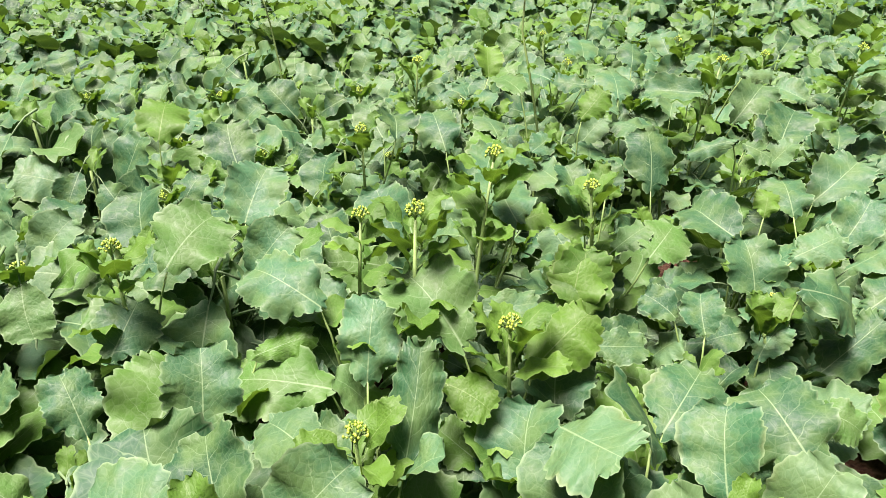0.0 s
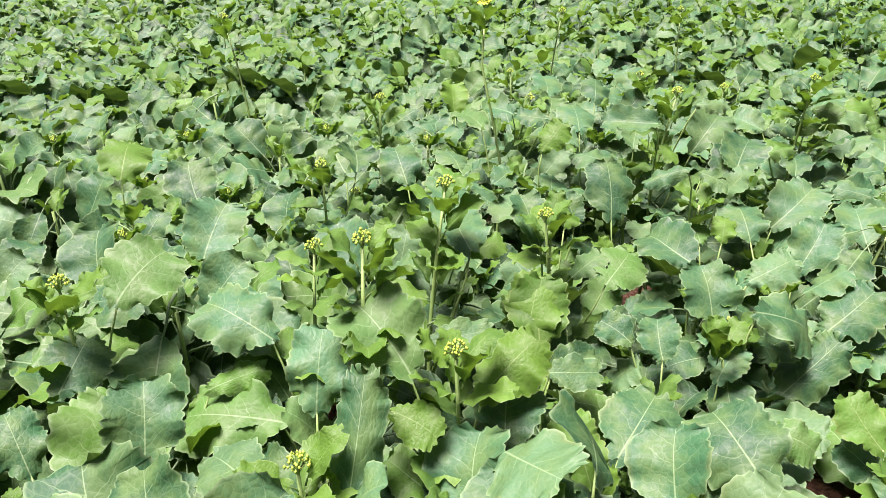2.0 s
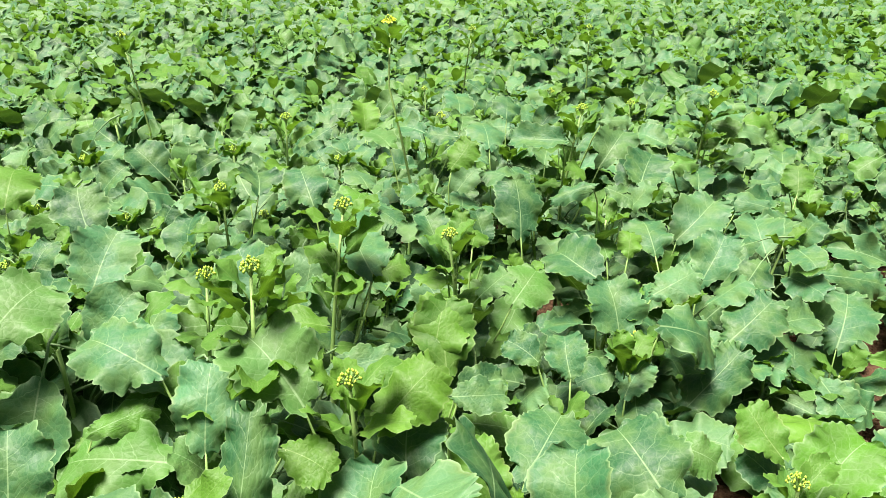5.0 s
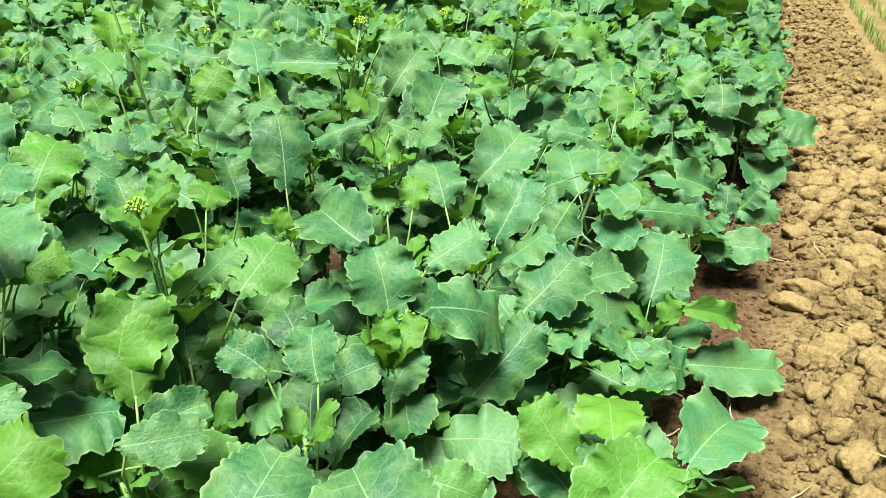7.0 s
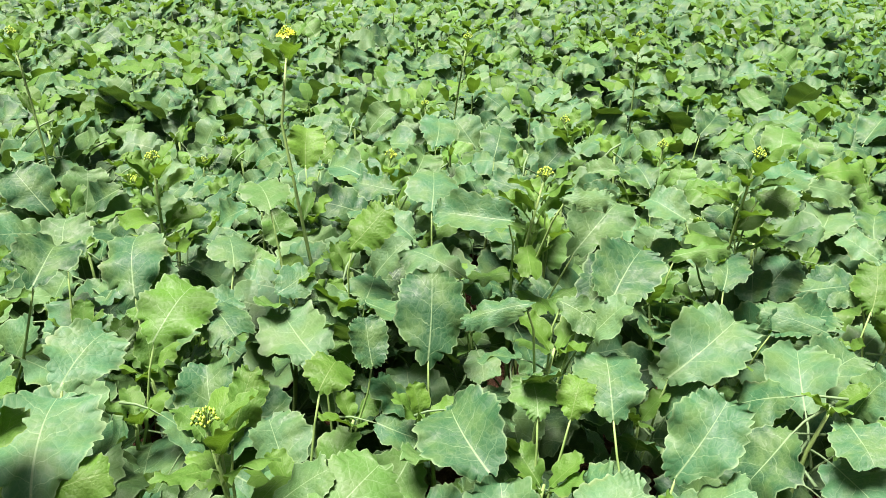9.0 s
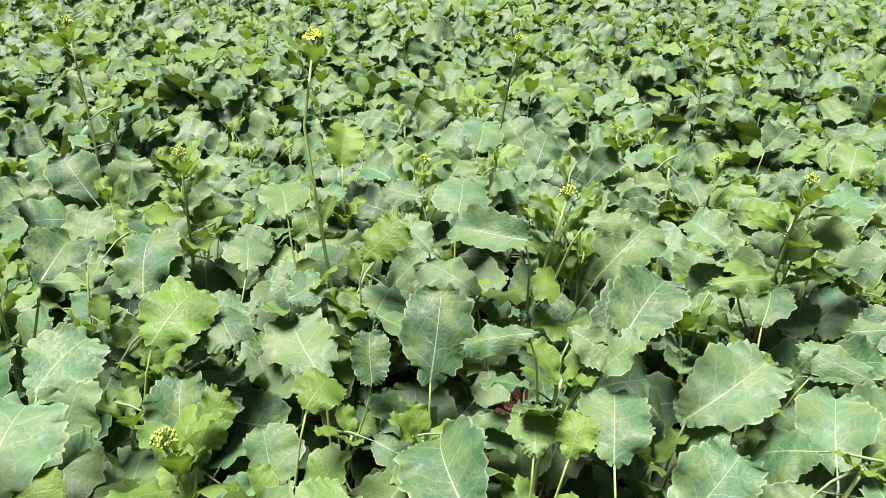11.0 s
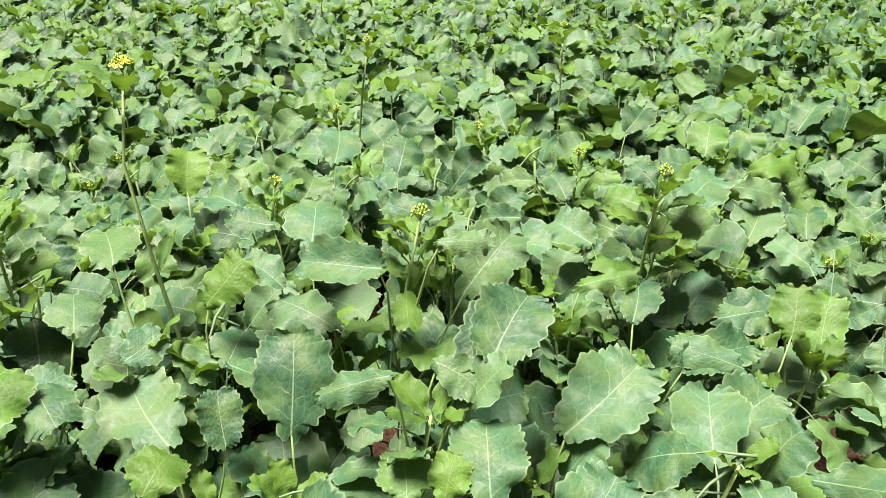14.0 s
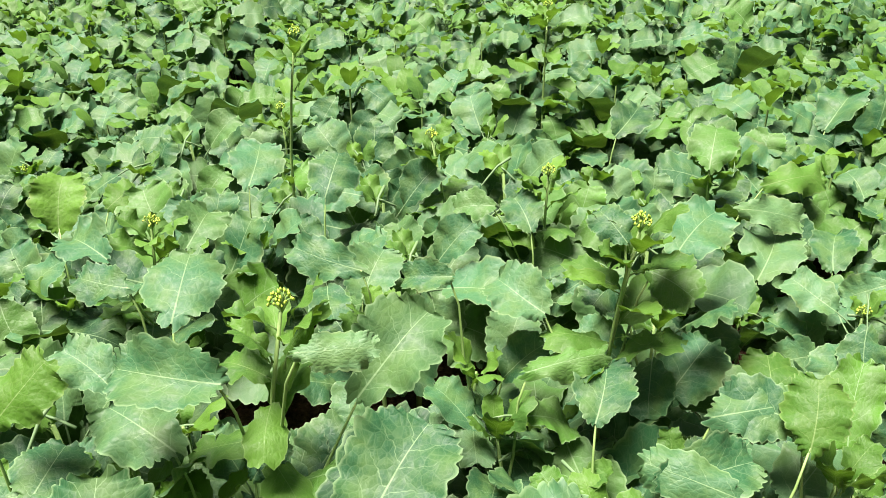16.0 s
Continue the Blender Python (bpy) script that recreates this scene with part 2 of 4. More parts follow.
def blade(seed, nu, nv, teeth=True, petiole=0.0, young=False):
    """One leaf of length 1 along +y and width about 1 along x, face up: obovate, shallowly lobed, scalloped and ruffled."""
    r = random.Random(seed)
    skew = r.uniform(0.80, 0.95)
    narrow = r.uniform(0.10, 0.42)
    lob = [(r.uniform(0.02, 0.06), r.randint(2, 4), r.uniform(0, 6.28)) for _ in (0, 1)]
    ruf = [(r.uniform(0.020, 0.042), r.uniform(3.0, 5.5), r.uniform(0, 6.28)) for _ in (0, 1)]
    wave = [(r.uniform(0.03, 0.08), r.uniform(1.2, 2.4), r.uniform(0, 6.28)) for _ in (0, 1)]
    arch, cup, twist = r.uniform(0.0, 0.09), r.uniform(-0.22, 0.20), r.uniform(-0.2, 0.2)
    bend, fold = r.uniform(-0.05, 0.05), r.uniform(-0.12, 0.38)
    droop = r.uniform(0.0, 0.7)
    curl = [(r.uniform(0.02, 0.10), r.uniform(1.4, 2.6), r.uniform(0, 6.28)) for _ in (0, 1)]
    nt = r.randint(9, 12) if young else r.randint(9, 12)
    tooth = r.uniform(0.12, 0.17) if young else r.uniform(0.078, 0.115)
    depth = [[r.uniform(0.55, 1.4) for _ in range(20)] for _ in (0, 1)]
    cut = [(r.uniform(0.10, 0.26), r.uniform(0.0, 0.30)) for _ in (0, 1)]
    verts, uvs, faces = [], [], []
    for i in range(nu + 1):
        tau = i / nu
        th = math.pi * (0.012 + 0.976 * tau)
        yb = ((1 - math.cos(th)) / 2) ** skew
        q = min(1.0, yb / 0.5)
        w = 0.5 * math.sin(th) ** (0.74 - 0.22 * tau) * (1 - narrow * (1 - q * q * (3 - 2 * q)))
        for j in range(nv + 1):
            v = 2 * j / nv - 1
            k = 0 if v < 0 else 1
            out = abs(v) ** 3
            ps = wave[k][2]
            a, f, ph = lob[k]
            swell = a * math.sin(6.283 * f * tau + ph)
            if teeth:
                u = tau * nt + ph + 0.35 * math.sin(tau * 9 + 2 * ph)
                s = u % 1.0
                size = tooth * depth[k][int(u) % 20]
                swell += size * ((1 - abs(1 - 2 * s ** 1.2) ** 1.4) ** 0.85 - 0.55)
                swell += 0.28 * tooth * (abs(math.sin(math.pi * (2.3 * u + ps))) ** 0.7 - 0.6)
                at, deep = cut[k]
                swell -= deep * math.exp(-((yb - at) / 0.045) ** 2)
            g = 1 + out * swell * min(1.0, tau * 7)
            x, y = v * w * g, 0.5 + (yb - 0.5) * (1 + out * swell) - 0.05 * v * v * (1 - 2.0 * yb)
            a, f, ph = ruf[k]
            c, d, ps = wave[k]
            z = arch * 4 * yb * (1 - yb) + cup * v * v * w + twist * v * w * (yb - 0.5)
            z += a * abs(v) ** 2.5 * math.sin(6.283 * f * tau + ph) * min(1, 5 * tau) + c * abs(v) ** 1.5 * math.sin(6.283 * d * yb + ps)
            z += fold * abs(v) * w + 0.014 * abs(v) ** 0.7 + 0.004 * abs(v) ** 0.5 * math.cos(44 * (yb - 0.62 * abs(v) * w) + 3.1)
            a, f, ph = curl[k]
            z -= droop * max(0.0, yb - 0.62) ** 2 + a * abs(v) ** 5 * max(0.0, math.sin(6.283 * f * yb + ph))
            verts.append((x + bend * 4 * yb * (1 - yb), y, z))
            uvs.append((yb, 0.5 + v * w))
    m = nv + 1
    for i in range(nu):
        for j in range(nv):
            faces.append((i * m + j, i * m + j + 1, (i + 1) * m + j + 1, (i + 1) * m + j))
    if petiole:
        pts = [(bend * 0.1, 0.06, 0.0)] + [(r.uniform(-0.02, 0.02), -petiole * q, -0.01 - 0.35 * petiole * q * q) for q in (0.33, 0.66, 1.0)]
        pv, pf = tube(pts, [0.011, 0.018, 0.022, 0.028], 5)
        o = len(verts)
        verts += [tuple(q) for q in pv]
        faces += [tuple(q + o for q in f) for f in pf]
        uvs += [(0.2, 0.5)] * len(pv)
    return verts, faces, uvs


def leaf_data(name, seed, nu, nv, mat, **kw):
    v, f, uv = blade(seed, nu, nv, **kw)
    rim = [abs(2 * (i % (nv + 1)) / nv - 1) if i < (nu + 1) * (nv + 1) else 0.0 for i in range(len(v))]
    return mesh_of(name, v, f, uv, [mat], rim=rim)


# yellow-green blades: light shining through them is painted into the colour
LIT_THROUGH = leaf_material("leaf_lit_through", [(0.0, (0.054, 0.160, 0.020)), (1.0, (0.080, 0.200, 0.014))], (0.18, 0.29, 0.09), (0.080, 0.176, 0.026), 0.57, 0.26)
BRIGHT = [leaf_data("leaf_bright", 10 + i, 76, 8, LIT_THROUGH) for i in range(5)]
FINE = [leaf_data("leaf_fine", 10 + i, 76, 8, LEAF) for i in range(10)]
MID = [leaf_data("leaf_mid", 40 + i, 32, 4, LEAF, petiole=0.7) for i in range(10)]
TENDER = [leaf_data("leaf_tender", 70 + i, 20, 4, YOUNG, petiole=0.25, young=True) for i in range(5)]


def leaf_pose(at, out, rise, length, width, roll=0.0):
    """The matrix of a blade whose base is at `at`, that runs out in the heading `out` (radians from +x) and rises by `rise` radians."""
    y = Vector((math.cos(out) * math.cos(rise), math.sin(out) * math.cos(rise), math.sin(rise)))
    x = Vector((math.sin(out), -math.cos(out), 0))
    z = x.cross(y)
    rot = Matrix((x, y, z)).transposed().to_4x4()
    return Matrix.Translation(at) @ rot @ Matrix.Rotation(roll, 4, "Y") @ Matrix.Diagonal((width, length, length, 1))


def stem_line(h, seed, lean=0.05):
    r = random.Random(seed)
    a, b, c = r.uniform(0, 6.28), r.uniform(0, lean), r.uniform(0.2, 0.8) * lean * 0.5
    return [Vector((math.cos(a) * b * q * q * h + c * h * math.sin(q * 5 + a) * q, math.sin(a) * b * q * q * h + c * h * math.cos(q * 4 + a) * q, h * q)) for q in (0, 0.2, 0.4, 0.6, 0.8, 1.0)]


def stem_data(pts, r0, r1):
    v, f = tube(pts, [r0 + (r1 - r0) * i / (len(pts) - 1) for i in range(len(pts))], 7)
    return mesh_of("stem", v, f, None, [STEM])


def head_data(seed, size, flowers):
    """A bud cluster: many small green-yellow buds on short stalks, and a few open yellow flowers."""
    r = random.Random(seed)
    verts, faces, mats = [], [], []
    oct_v = [(1, 0, 0), (-1, 0, 0), (0, 1, 0), (0, -1, 0), (0, 0, 1.5), (0, 0, -1.5)]
    oct_f = [(0, 2, 4), (2, 1, 4), (1, 3, 4), (3, 0, 4), (2, 0, 5), (1, 2, 5), (3, 1, 5), (0, 3, 5)]
    for i in range(46):
        a, q = r.uniform(0, 6.28), r.random() ** 0.5
        c = Vector((math.cos(a) * q * size, math.sin(a) * q * size, size * (0.9 * (1 - q * q)) + r.uniform(-0.2, 0.2) * size))
        rad = size * r.uniform(0.10, 0.17)
        o = len(verts)
        verts += [c + Vector(p) * rad for p in oct_v]
        faces += [tuple(k + o for k in f) for f in oct_f]
        mats += [0] * 8
        tv, tf = tube([(0, 0, -size * 0.9), c * 0.6, c], [size * 0.05] * 3, 3)
        o = len(verts)
        verts += tv
        faces += [tuple(k + o for k in f) for f in tf]
        mats += [2] * len(tf)
    for i in range(flowers):
        a = r.uniform(0, 6.28)
        c = Vector((math.cos(a) * size * 0.9, math.sin(a) * size * 0.9, r.uniform(-0.1, 0.6) * size))
        up = (c + Vector((0, 0, size))).normalized()
        x = up.orthogonal().normalized()
        y = up.cross(x)
        for k in range(4):
            t = k * 1.571 + a
            d = x * math.cos(t) + y * math.sin(t)
            e = up.cross(d)
            s = size * 0.62
            o = len(verts)
            verts += [c, c + d * s * 0.5 + e * s * 0.28 + up * s * 0.2, c + d * s + up * s * 0.15, c + d * s * 0.5 - e * s * 0.28 + up * s * 0.2]
            faces.append((o, o + 1, o + 2, o + 3))
            mats.append(1)
    me = mesh_of("flower_head", verts, faces, None, [BUD, PETAL, STEM])
    me.polygons.foreach_set("material_index", np.array(mats, np.int32))
    return me


HEADS = [head_data(200 + i, 0.017, 1 if i == 3 else 0) for i in range(4)]
BLOOMS = [head_data(220 + i, 0.017, 14) for i in range(2)]


# ---- ground: loam under the crop, earth bund, wheat plot beyond ----
D, N = Vector((0.6, 0.8, 0)), Vector((0.8, -0.6, 0))   # along the bund, and across it away from the crop


def smooth(a, b, x):
    q = min(1, max(0, (x - a) / (b - a)))
    return q * q * (3 - 2 * q)


def rise(s, n):
    edge = 0.06 * noise.noise((s * 1.3, 3.1, 0))
    hump = smooth(0.42 + edge, 0.75 + edge, n) * (1 - smooth(0.93 + edge, 1.12 + edge, n))
    p = Vector((s, n, 0))
    rough = noise.fractal(p * 11, 0.8, 2.0, 4) * 0.022 + noise.noise(p * 2.3) * 0.02
    return hump * (0.085 + 0.02 * noise.noise(p * 2.0)) + rough * (0.5 + 0.9 * hump) - 0.015


def place(s, n, z=None):
    p = D * s + N * n
    p.z = rise(s, n) if z is None else z
    return p


def steps(start, fine_from, fine_to, stop, fine, grow=1.35):
    mid = list(np.arange(fine_from, fine_to + 1e-6, fine))
    lo, hi, d = [], [], fine
    x = fine_from
    while x > start:
        d *= grow
        x -= d
        lo.append(x)
    x, d = fine_to, fine
    while x < stop:
        d *= grow
        x += d
        hi.append(x)
    return lo[::-1] + mid + hi


ss, ns = steps(-300, 0.6, 6.0, 500, 0.018, 1.2), steps(-400, 0.1, 1.25, 400, 0.016, 1.25)
gv = [place(s, n, rise(s, n) if -3 < n < 8 and s < 60 else 0.0) for s in ss for n in ns]
gf = [(i * len(ns) + j, (i + 1) * len(ns) + j, (i + 1) * len(ns) + j + 1, i * len(ns) + j + 1) for i in range(len(ss) - 1) for j in range(len(ns) - 1)]
ground = new("ground", mesh_of("ground", gv, [f[::-1] for f in gf], None, [SOIL]))
tagged(ground, "reddish brown loam and dry cloddy earth bund", "ground", kind="structure")


# ---- the crop ----
CROP = "mustard plants of the field"


def facing(r, a):
    """Rise and roll of a blade with the heading a: most blades turn their faces up and towards the open side of the field."""
    if r.random() < 0.15:
        return radians(r.uniform(-40, 65)), r.uniform(-0.4, 0.4)
    n = Vector((r.gauss(-0.12, 0.26), r.gauss(-0.66, 0.28), 0.8))
    rise = math.atan2(-(n.x * math.cos(a) + n.y * math.sin(a)), n.z) + r.gauss(0, 0.12)
    y = Vector((math.cos(a) * math.cos(rise), math.sin(a) * math.cos(rise), math.sin(rise)))
    x = Vector((math.sin(a), -math.cos(a), 0))
    return rise, math.atan2(n.dot(x), n.dot(x.cross(y)))


def crown_leaves(r, h, count):
    """Leaf specs round a stem: height, heading, rise, length, width factor, roll."""
    out, a = [], r.uniform(0, 6.28)
    for i in range(count):
        q = i / max(1, count - 1)
        a += 2.4 + r.uniform(-0.35, 0.35)
        rise, roll = facing(r, a)
        out.append((h * (0.58 + 0.40 * q), a, rise, (0.170 - 0.052 * q) * r.uniform(0.75, 1.15), r.uniform(0.84, 1.02), roll))
    return out


def seedling(seed, h, count, bud=True, bloom=False):
    """A whole plant at the origin: stem, leaves on petioles, tender top leaves and a bud head."""
    r = random.Random(seed)
    root = new("mustard_plant")
    line = stem_line(h, seed, 0.10)
    part("stem", stem_data(line, 0.0065, 0.0035), root, "pale green ribbed stem")
    for z, a, up, ln, wf, roll in crown_leaves(r, h, count):
        k = min(4, int(z / h * 5))
        s = line[k].lerp(line[k + 1], z / h * 5 - k)
        leaf = part("leaf", MID[r.randrange(len(MID))], root)
        off = Vector((math.cos(a), math.sin(a), 0.35)) * ln * 0.5
        leaf.matrix_local = leaf_pose(s + off, a, up, ln, ln * wf, roll)
    for i in range(r.randint(3, 5)):
        a = r.uniform(0, 6.28)
        leaf = part("young_leaf", TENDER[r.randrange(len(TENDER))], root, "tender yellow-green leaf")
        ln = r.uniform(0.045, 0.075)
        leaf.matrix_local = leaf_pose(line[-1] + Vector((math.cos(a), math.sin(a), -0.2)) * 0.012, a, radians(r.uniform(35, 70)), ln, ln * 0.6, r.uniform(-0.4, 0.4))
    if bud:
        head = part("flower_head", (BLOOMS if bloom else HEADS)[r.randrange(2)], root, "small yellow-green bud cluster")
        head.matrix_local = Matrix.Translation(line[-1] + Vector((0, 0, 0.015)))
    return tagged(root, "leafy green mustard plant with toothed waxy leaves", "plant", CROP)


GAPS = ((1.19, 4.25, 0.29), (1.26, 4.65, 0.27), (0.02, 4.40, 0.26), (-0.06, 4.80, 0.24), (0.92, 2.52, 0.17), (0.62, 2.42, 0.11), (0.93, 3.25, 0.13), (1.50, 3.65, 0.13),
        (1.82, 3.13, 0.12), (0.12, 2.05, 0.11), (0.04, 1.71, 0.10), (0.45, 1.36, 0.08), (-0.34, 1.29, 0.08), (0.53, 1.61, 0.09), (0.93, 2.19, 0.08),
        (0.90, 1.28, 0.08), (1.26, 1.67, 0.09), (0.62, 1.16, 0.10))   # bare spots between the plants: x, y, radius


def bare(x, y):
    return any((x - a) ** 2 + (y - b) ** 2 < c * c for a, b, c in GAPS)


STEMS = []
MADE = []   # the large blades: x, y, and the height of the lower end


def crop_plant(x, y, head, rows):
    """A plant at (x, y). rows: blades by base, tip, width, roll and tint; head: the place of its bud cluster."""
    r = random.Random(int(x * 977 + y * 3331))
    tall = (head[2] - 0.012) if head else max(q[2] for q in rows) * r.uniform(0.74, 0.84)
    root = new("mustard_plant")
    root.location = (x, y, 0)
    top = Vector((head[0] - x, head[1] - y, tall)) if head else Vector((r.uniform(-0.03, 0.03), r.uniform(-0.03, 0.03), tall))
    sway = Vector((r.uniform(-1, 1), r.uniform(-1, 1), 0)) * (0.10 if tall > 0.7 else 0.07) * tall
    nod = Vector((-0.05, 0.0, 0.0)) if tall > 0.95 else Vector((0, 0, 0))
    line = [top * q + sway * math.sin(q * 3.1) + nod * math.sin(q ** 3 * 3.14) + Vector((0, 0, -0.02 if q == 0 else 0)) for q in (0, 0.17, 0.34, 0.5, 0.67, 0.84, 1.0)]
    part("stem", stem_data(line, 0.0062 if tall > 0.85 else 0.0075, 0.0026), root, "pale green ribbed stem")

    def on_stem(z):
        q = min(0.999, max(0.0, z / tall)) * 6
        k = int(q)
        return line[k].lerp(line[k + 1], q - k)

    low = 1.0
    for bx, by, bz, tx, ty, tz, w, roll, tint in rows:
        b = Vector((bx - x, by - y, bz))
        d = Vector((tx - bx, ty - by, tz - bz))
        ln = d.length
        low = min(low, bz)
        leaf = part("leaf", r.choice(BRIGHT if tint else FINE), root, "yellow-green leaf painted bright as if lit through" if tint else "")
        leaf.matrix_local = leaf_pose(b, math.atan2(d.y, d.x), math.asin(d.z / ln), ln, w * 1.06, roll)
        s = on_stem(max(0.05, bz - 0.24))
        back = Vector((d.x, d.y, 0)).normalized()
        pts = [s, s.lerp(b, 0.45) + Vector((0, 0, -0.02)), s.lerp(b, 0.85) - back * 0.006 + Vector((0, 0, -0.016)), b + d.normalized() * 0.006]
        v, f = tube(pts, [0.0032, 0.0026, 0.0021, 0.0017], 6)
        part("petiole", mesh_of("petiole", v, f, None, [STEM]), root)
    base = min(low, tall) if rows else 0.48
    # smaller blades that fill the crown just under the large ones
    for i in range(5):
        a, ln = 2.4 * i + r.uniform(-0.4, 0.4), r.uniform(0.075, 0.115)
        if bare(x + math.cos(a) * 0.1, y + math.sin(a) * 0.1):
            continue
        z = max(0.12, (min(0.60, base + 0.02) if not head else min(base, 0.52)) - 0.025 * i - r.uniform(0.0, 0.03))
        leaf = part("leaf", r.choice(MID), root)
        leaf.matrix_local = leaf_pose(on_stem(z - 0.04) + Vector((math.cos(a) * 0.055, math.sin(a) * 0.055, z - on_stem(z - 0.04).z)), a, radians(r.choice((r.uniform(15, 60), r.uniform(-35, -5)))), ln, ln * r.uniform(0.85, 1.0), r.uniform(-0.4, 0.4))
    for z, a, up, ln, wf, roll in crown_leaves(r, min(0.42, base * 0.84), 3):
        if bare(x + math.cos(a) * 0.12, y + math.sin(a) * 0.12):
            continue
        s = on_stem(z)
        leaf = part("leaf", r.choice(MID), root)
        leaf.matrix_local = leaf_pose(s + Vector((math.cos(a), math.sin(a), 0.3)) * ln * 0.5, a, up * 0.7, ln, ln * wf, roll)
    if not head:
        for i in range(4):
            a, ln = 1.6 * i + r.uniform(0, 1), r.uniform(0.05, 0.085)
            leaf = part("young_leaf", r.choice(TENDER), root, "tender yellow-green leaf")
            leaf.matrix_local = leaf_pose(top + Vector((math.cos(a), math.sin(a), -0.5)) * 0.012, a, radians(r.uniform(30, 65)), ln, ln * 0.7, r.uniform(-0.3, 0.3))
    if head:
        bloom = head[2] > 0.95
        hd = part("flower_head", r.choice(BLOOMS if bloom else HEADS), root, "open yellow flower cluster" if bloom else "yellow-green bud cluster")
        hd.matrix_local = Matrix.Translation(top + Vector((0, 0, 0.014)))
        for i in range(11 if head[2] < 0.9 else 5):
            z = tall - 0.006 - (0.013 * i if i < 6 else 0.032 * (i - 5) + 0.07)
            a, ln = 2.4 * i + r.uniform(0, 1), r.uniform(0.05, 0.07) + 0.004 * i
            leaf = part("young_leaf", r.choice(TENDER), root, "tender yellow-green leaf")
            leaf.matrix_local = leaf_pose(on_stem(z) + Vector((math.cos(a), math.sin(a), 0)) * 0.014, a, radians(r.uniform(20, 60) if i < 6 else r.uniform(-15, 30)), ln, ln * 0.7, r.uniform(-0.3, 0.3))
        if tall > 0.7:
            for i in range(4):
                z = 0.5 + (tall - 0.56) * i / 4 + r.uniform(0, 0.04)
                a, ln = r.uniform(0, 6.28), r.uniform(0.05, 0.09)
                leaf = part("leaf", r.choice(TENDER), root, "small narrow stalk leaf")
                leaf.matrix_local = leaf_pose(on_stem(z) + Vector((math.cos(a), math.sin(a), 0)) * 0.015, a, radians(r.uniform(10, 45)), ln, ln * 0.4, r.uniform(-0.3, 0.3))
    STEMS.append((x, y))
    for q in rows:
        MADE.append(((q[0] + q[3]) / 2, (q[1] + q[4]) / 2, min(q[2], q[5])))
    words = "leafy green mustard plant with toothed waxy leaves"
    if head:
        words = "tall mustard plant with open yellow flowers" if head[2] > 0.95 else "mustard plant with yellow-green flower buds on top"
    return tagged(root, words, "plant", CROP)


crop_plant(0.114, 1.278, (0.114, 1.278, 0.76), [(0.164, 1.283, 0.627, 0.126, 1.416, 0.673, 0.124, 0.079, 0),
            (0.16, 1.309, 0.609, 0.227, 1.329, 0.631, 0.056, 0.669, 1)])
crop_plant(-0.013, 1.029, (-0.013, 1.029, 0.746), [(0.088, 1.103, 0.528, 0.195, 1.131, 0.537, 0.06, 0.656, 0)])
crop_plant(-0.131, 1.242, (-0.131, 1.242, 0.648), [])
crop_plant(-0.52, 1.06, (-0.52, 1.06, 0.655), [(-0.522, 0.998, 0.485, -0.507, 1.093, 0.539, 0.106, 0.395, 0),
            (-0.45, 1.101, 0.602, -0.4, 1.221, 0.655, 0.132, 0.529, 0)])
crop_plant(0.733, 1.409, (0.733, 1.409, 0.4), [(0.704, 1.419, 0.383, 0.69, 1.504, 0.506, 0.121, -0.176, 0)])
crop_plant(0.319, 1.402, (0.319, 1.402, 0.655), [(0.315, 1.45, 0.579, 0.28, 1.514, 0.668, 0.082, -0.17, 0),
            (0.337, 1.433, 0.608, 0.353, 1.481, 0.681, 0.051, 0.269, 1),
            (0.452, 1.391, 0.506, 0.521, 1.486, 0.542, 0.114, 0.378, 0)])
crop_plant(0.805, 0.876, (0.805, 0.876, 0.428), [(0.862, 0.911, 0.352, 0.965, 0.957, 0.445, 0.121, 0.261, 0)])
crop_plant(0.77, 2.095, (0.77, 2.095, 0.785), [(0.704, 2.023, 0.713, 0.557, 2.055, 0.714, 0.084, -0.702, 0),
            (0.711, 2.058, 0.528, 0.736, 2.106, 0.567, 0.059, 0.304, 0),
            (0.849, 2.138, 0.605, 0.944, 2.216, 0.703, 0.121, 0.47, 0),
            (0.802, 2.01, 0.768, 0.893, 2.029, 0.765, 0.048, 0.736, 0)])
crop_plant(1.27, 2.335, (1.27, 2.335, 0.785), [(1.37, 2.414, 0.389, 1.461, 2.483, 0.475, 0.115, 0.329, 0),
            (1.131, 2.335, 0.625, 1.055, 2.404, 0.656, 0.094, -0.523, 0),
            (1.3, 2.366, 0.687, 1.359, 2.306, 0.669, 0.081, 0.605, 0),
            (1.248, 2.318, 0.761, 1.21, 2.365, 0.797, 0.061, -0.527, 0)])
crop_plant(0.22, 2.24, (0.22, 2.24, 1.02), [])
crop_plant(0.58, 3.15, (0.58, 3.15, 0.93), [])
crop_plant(1.275, 3.86, (1.275, 3.86, 0.89), [])
crop_plant(-0.7, 2.74, (-0.7, 2.74, 0.94), [])
crop_plant(1.63, 3.12, (1.63, 3.12, 0.6), [(1.618, 3.08, 0.598, 1.67, 3.22, 0.674, 0.125, 0.02, 0),
            (1.799, 3.172, 0.516, 1.982, 3.223, 0.529, 0.092, 0.693, 1)])
crop_plant(1.19, 2.886, (1.19, 2.886, 0.665), [(1.069, 2.889, 0.58, 0.976, 2.903, 0.567, 0.08, -0.752, 0)])
crop_plant(0.4, 2.57, (0.4, 2.57, 0.68), [(0.339, 2.496, 0.641, 0.224, 2.581, 0.647, 0.097, -0.441, 0),
            (0.469, 2.547, 0.639, 0.485, 2.655, 0.675, 0.1, 0.398, 0)])
crop_plant(-0.092, 2.225, (-0.092, 2.225, 0.744), [])
crop_plant(0.913, 3.11, (0.913, 3.11, 0.68), [])
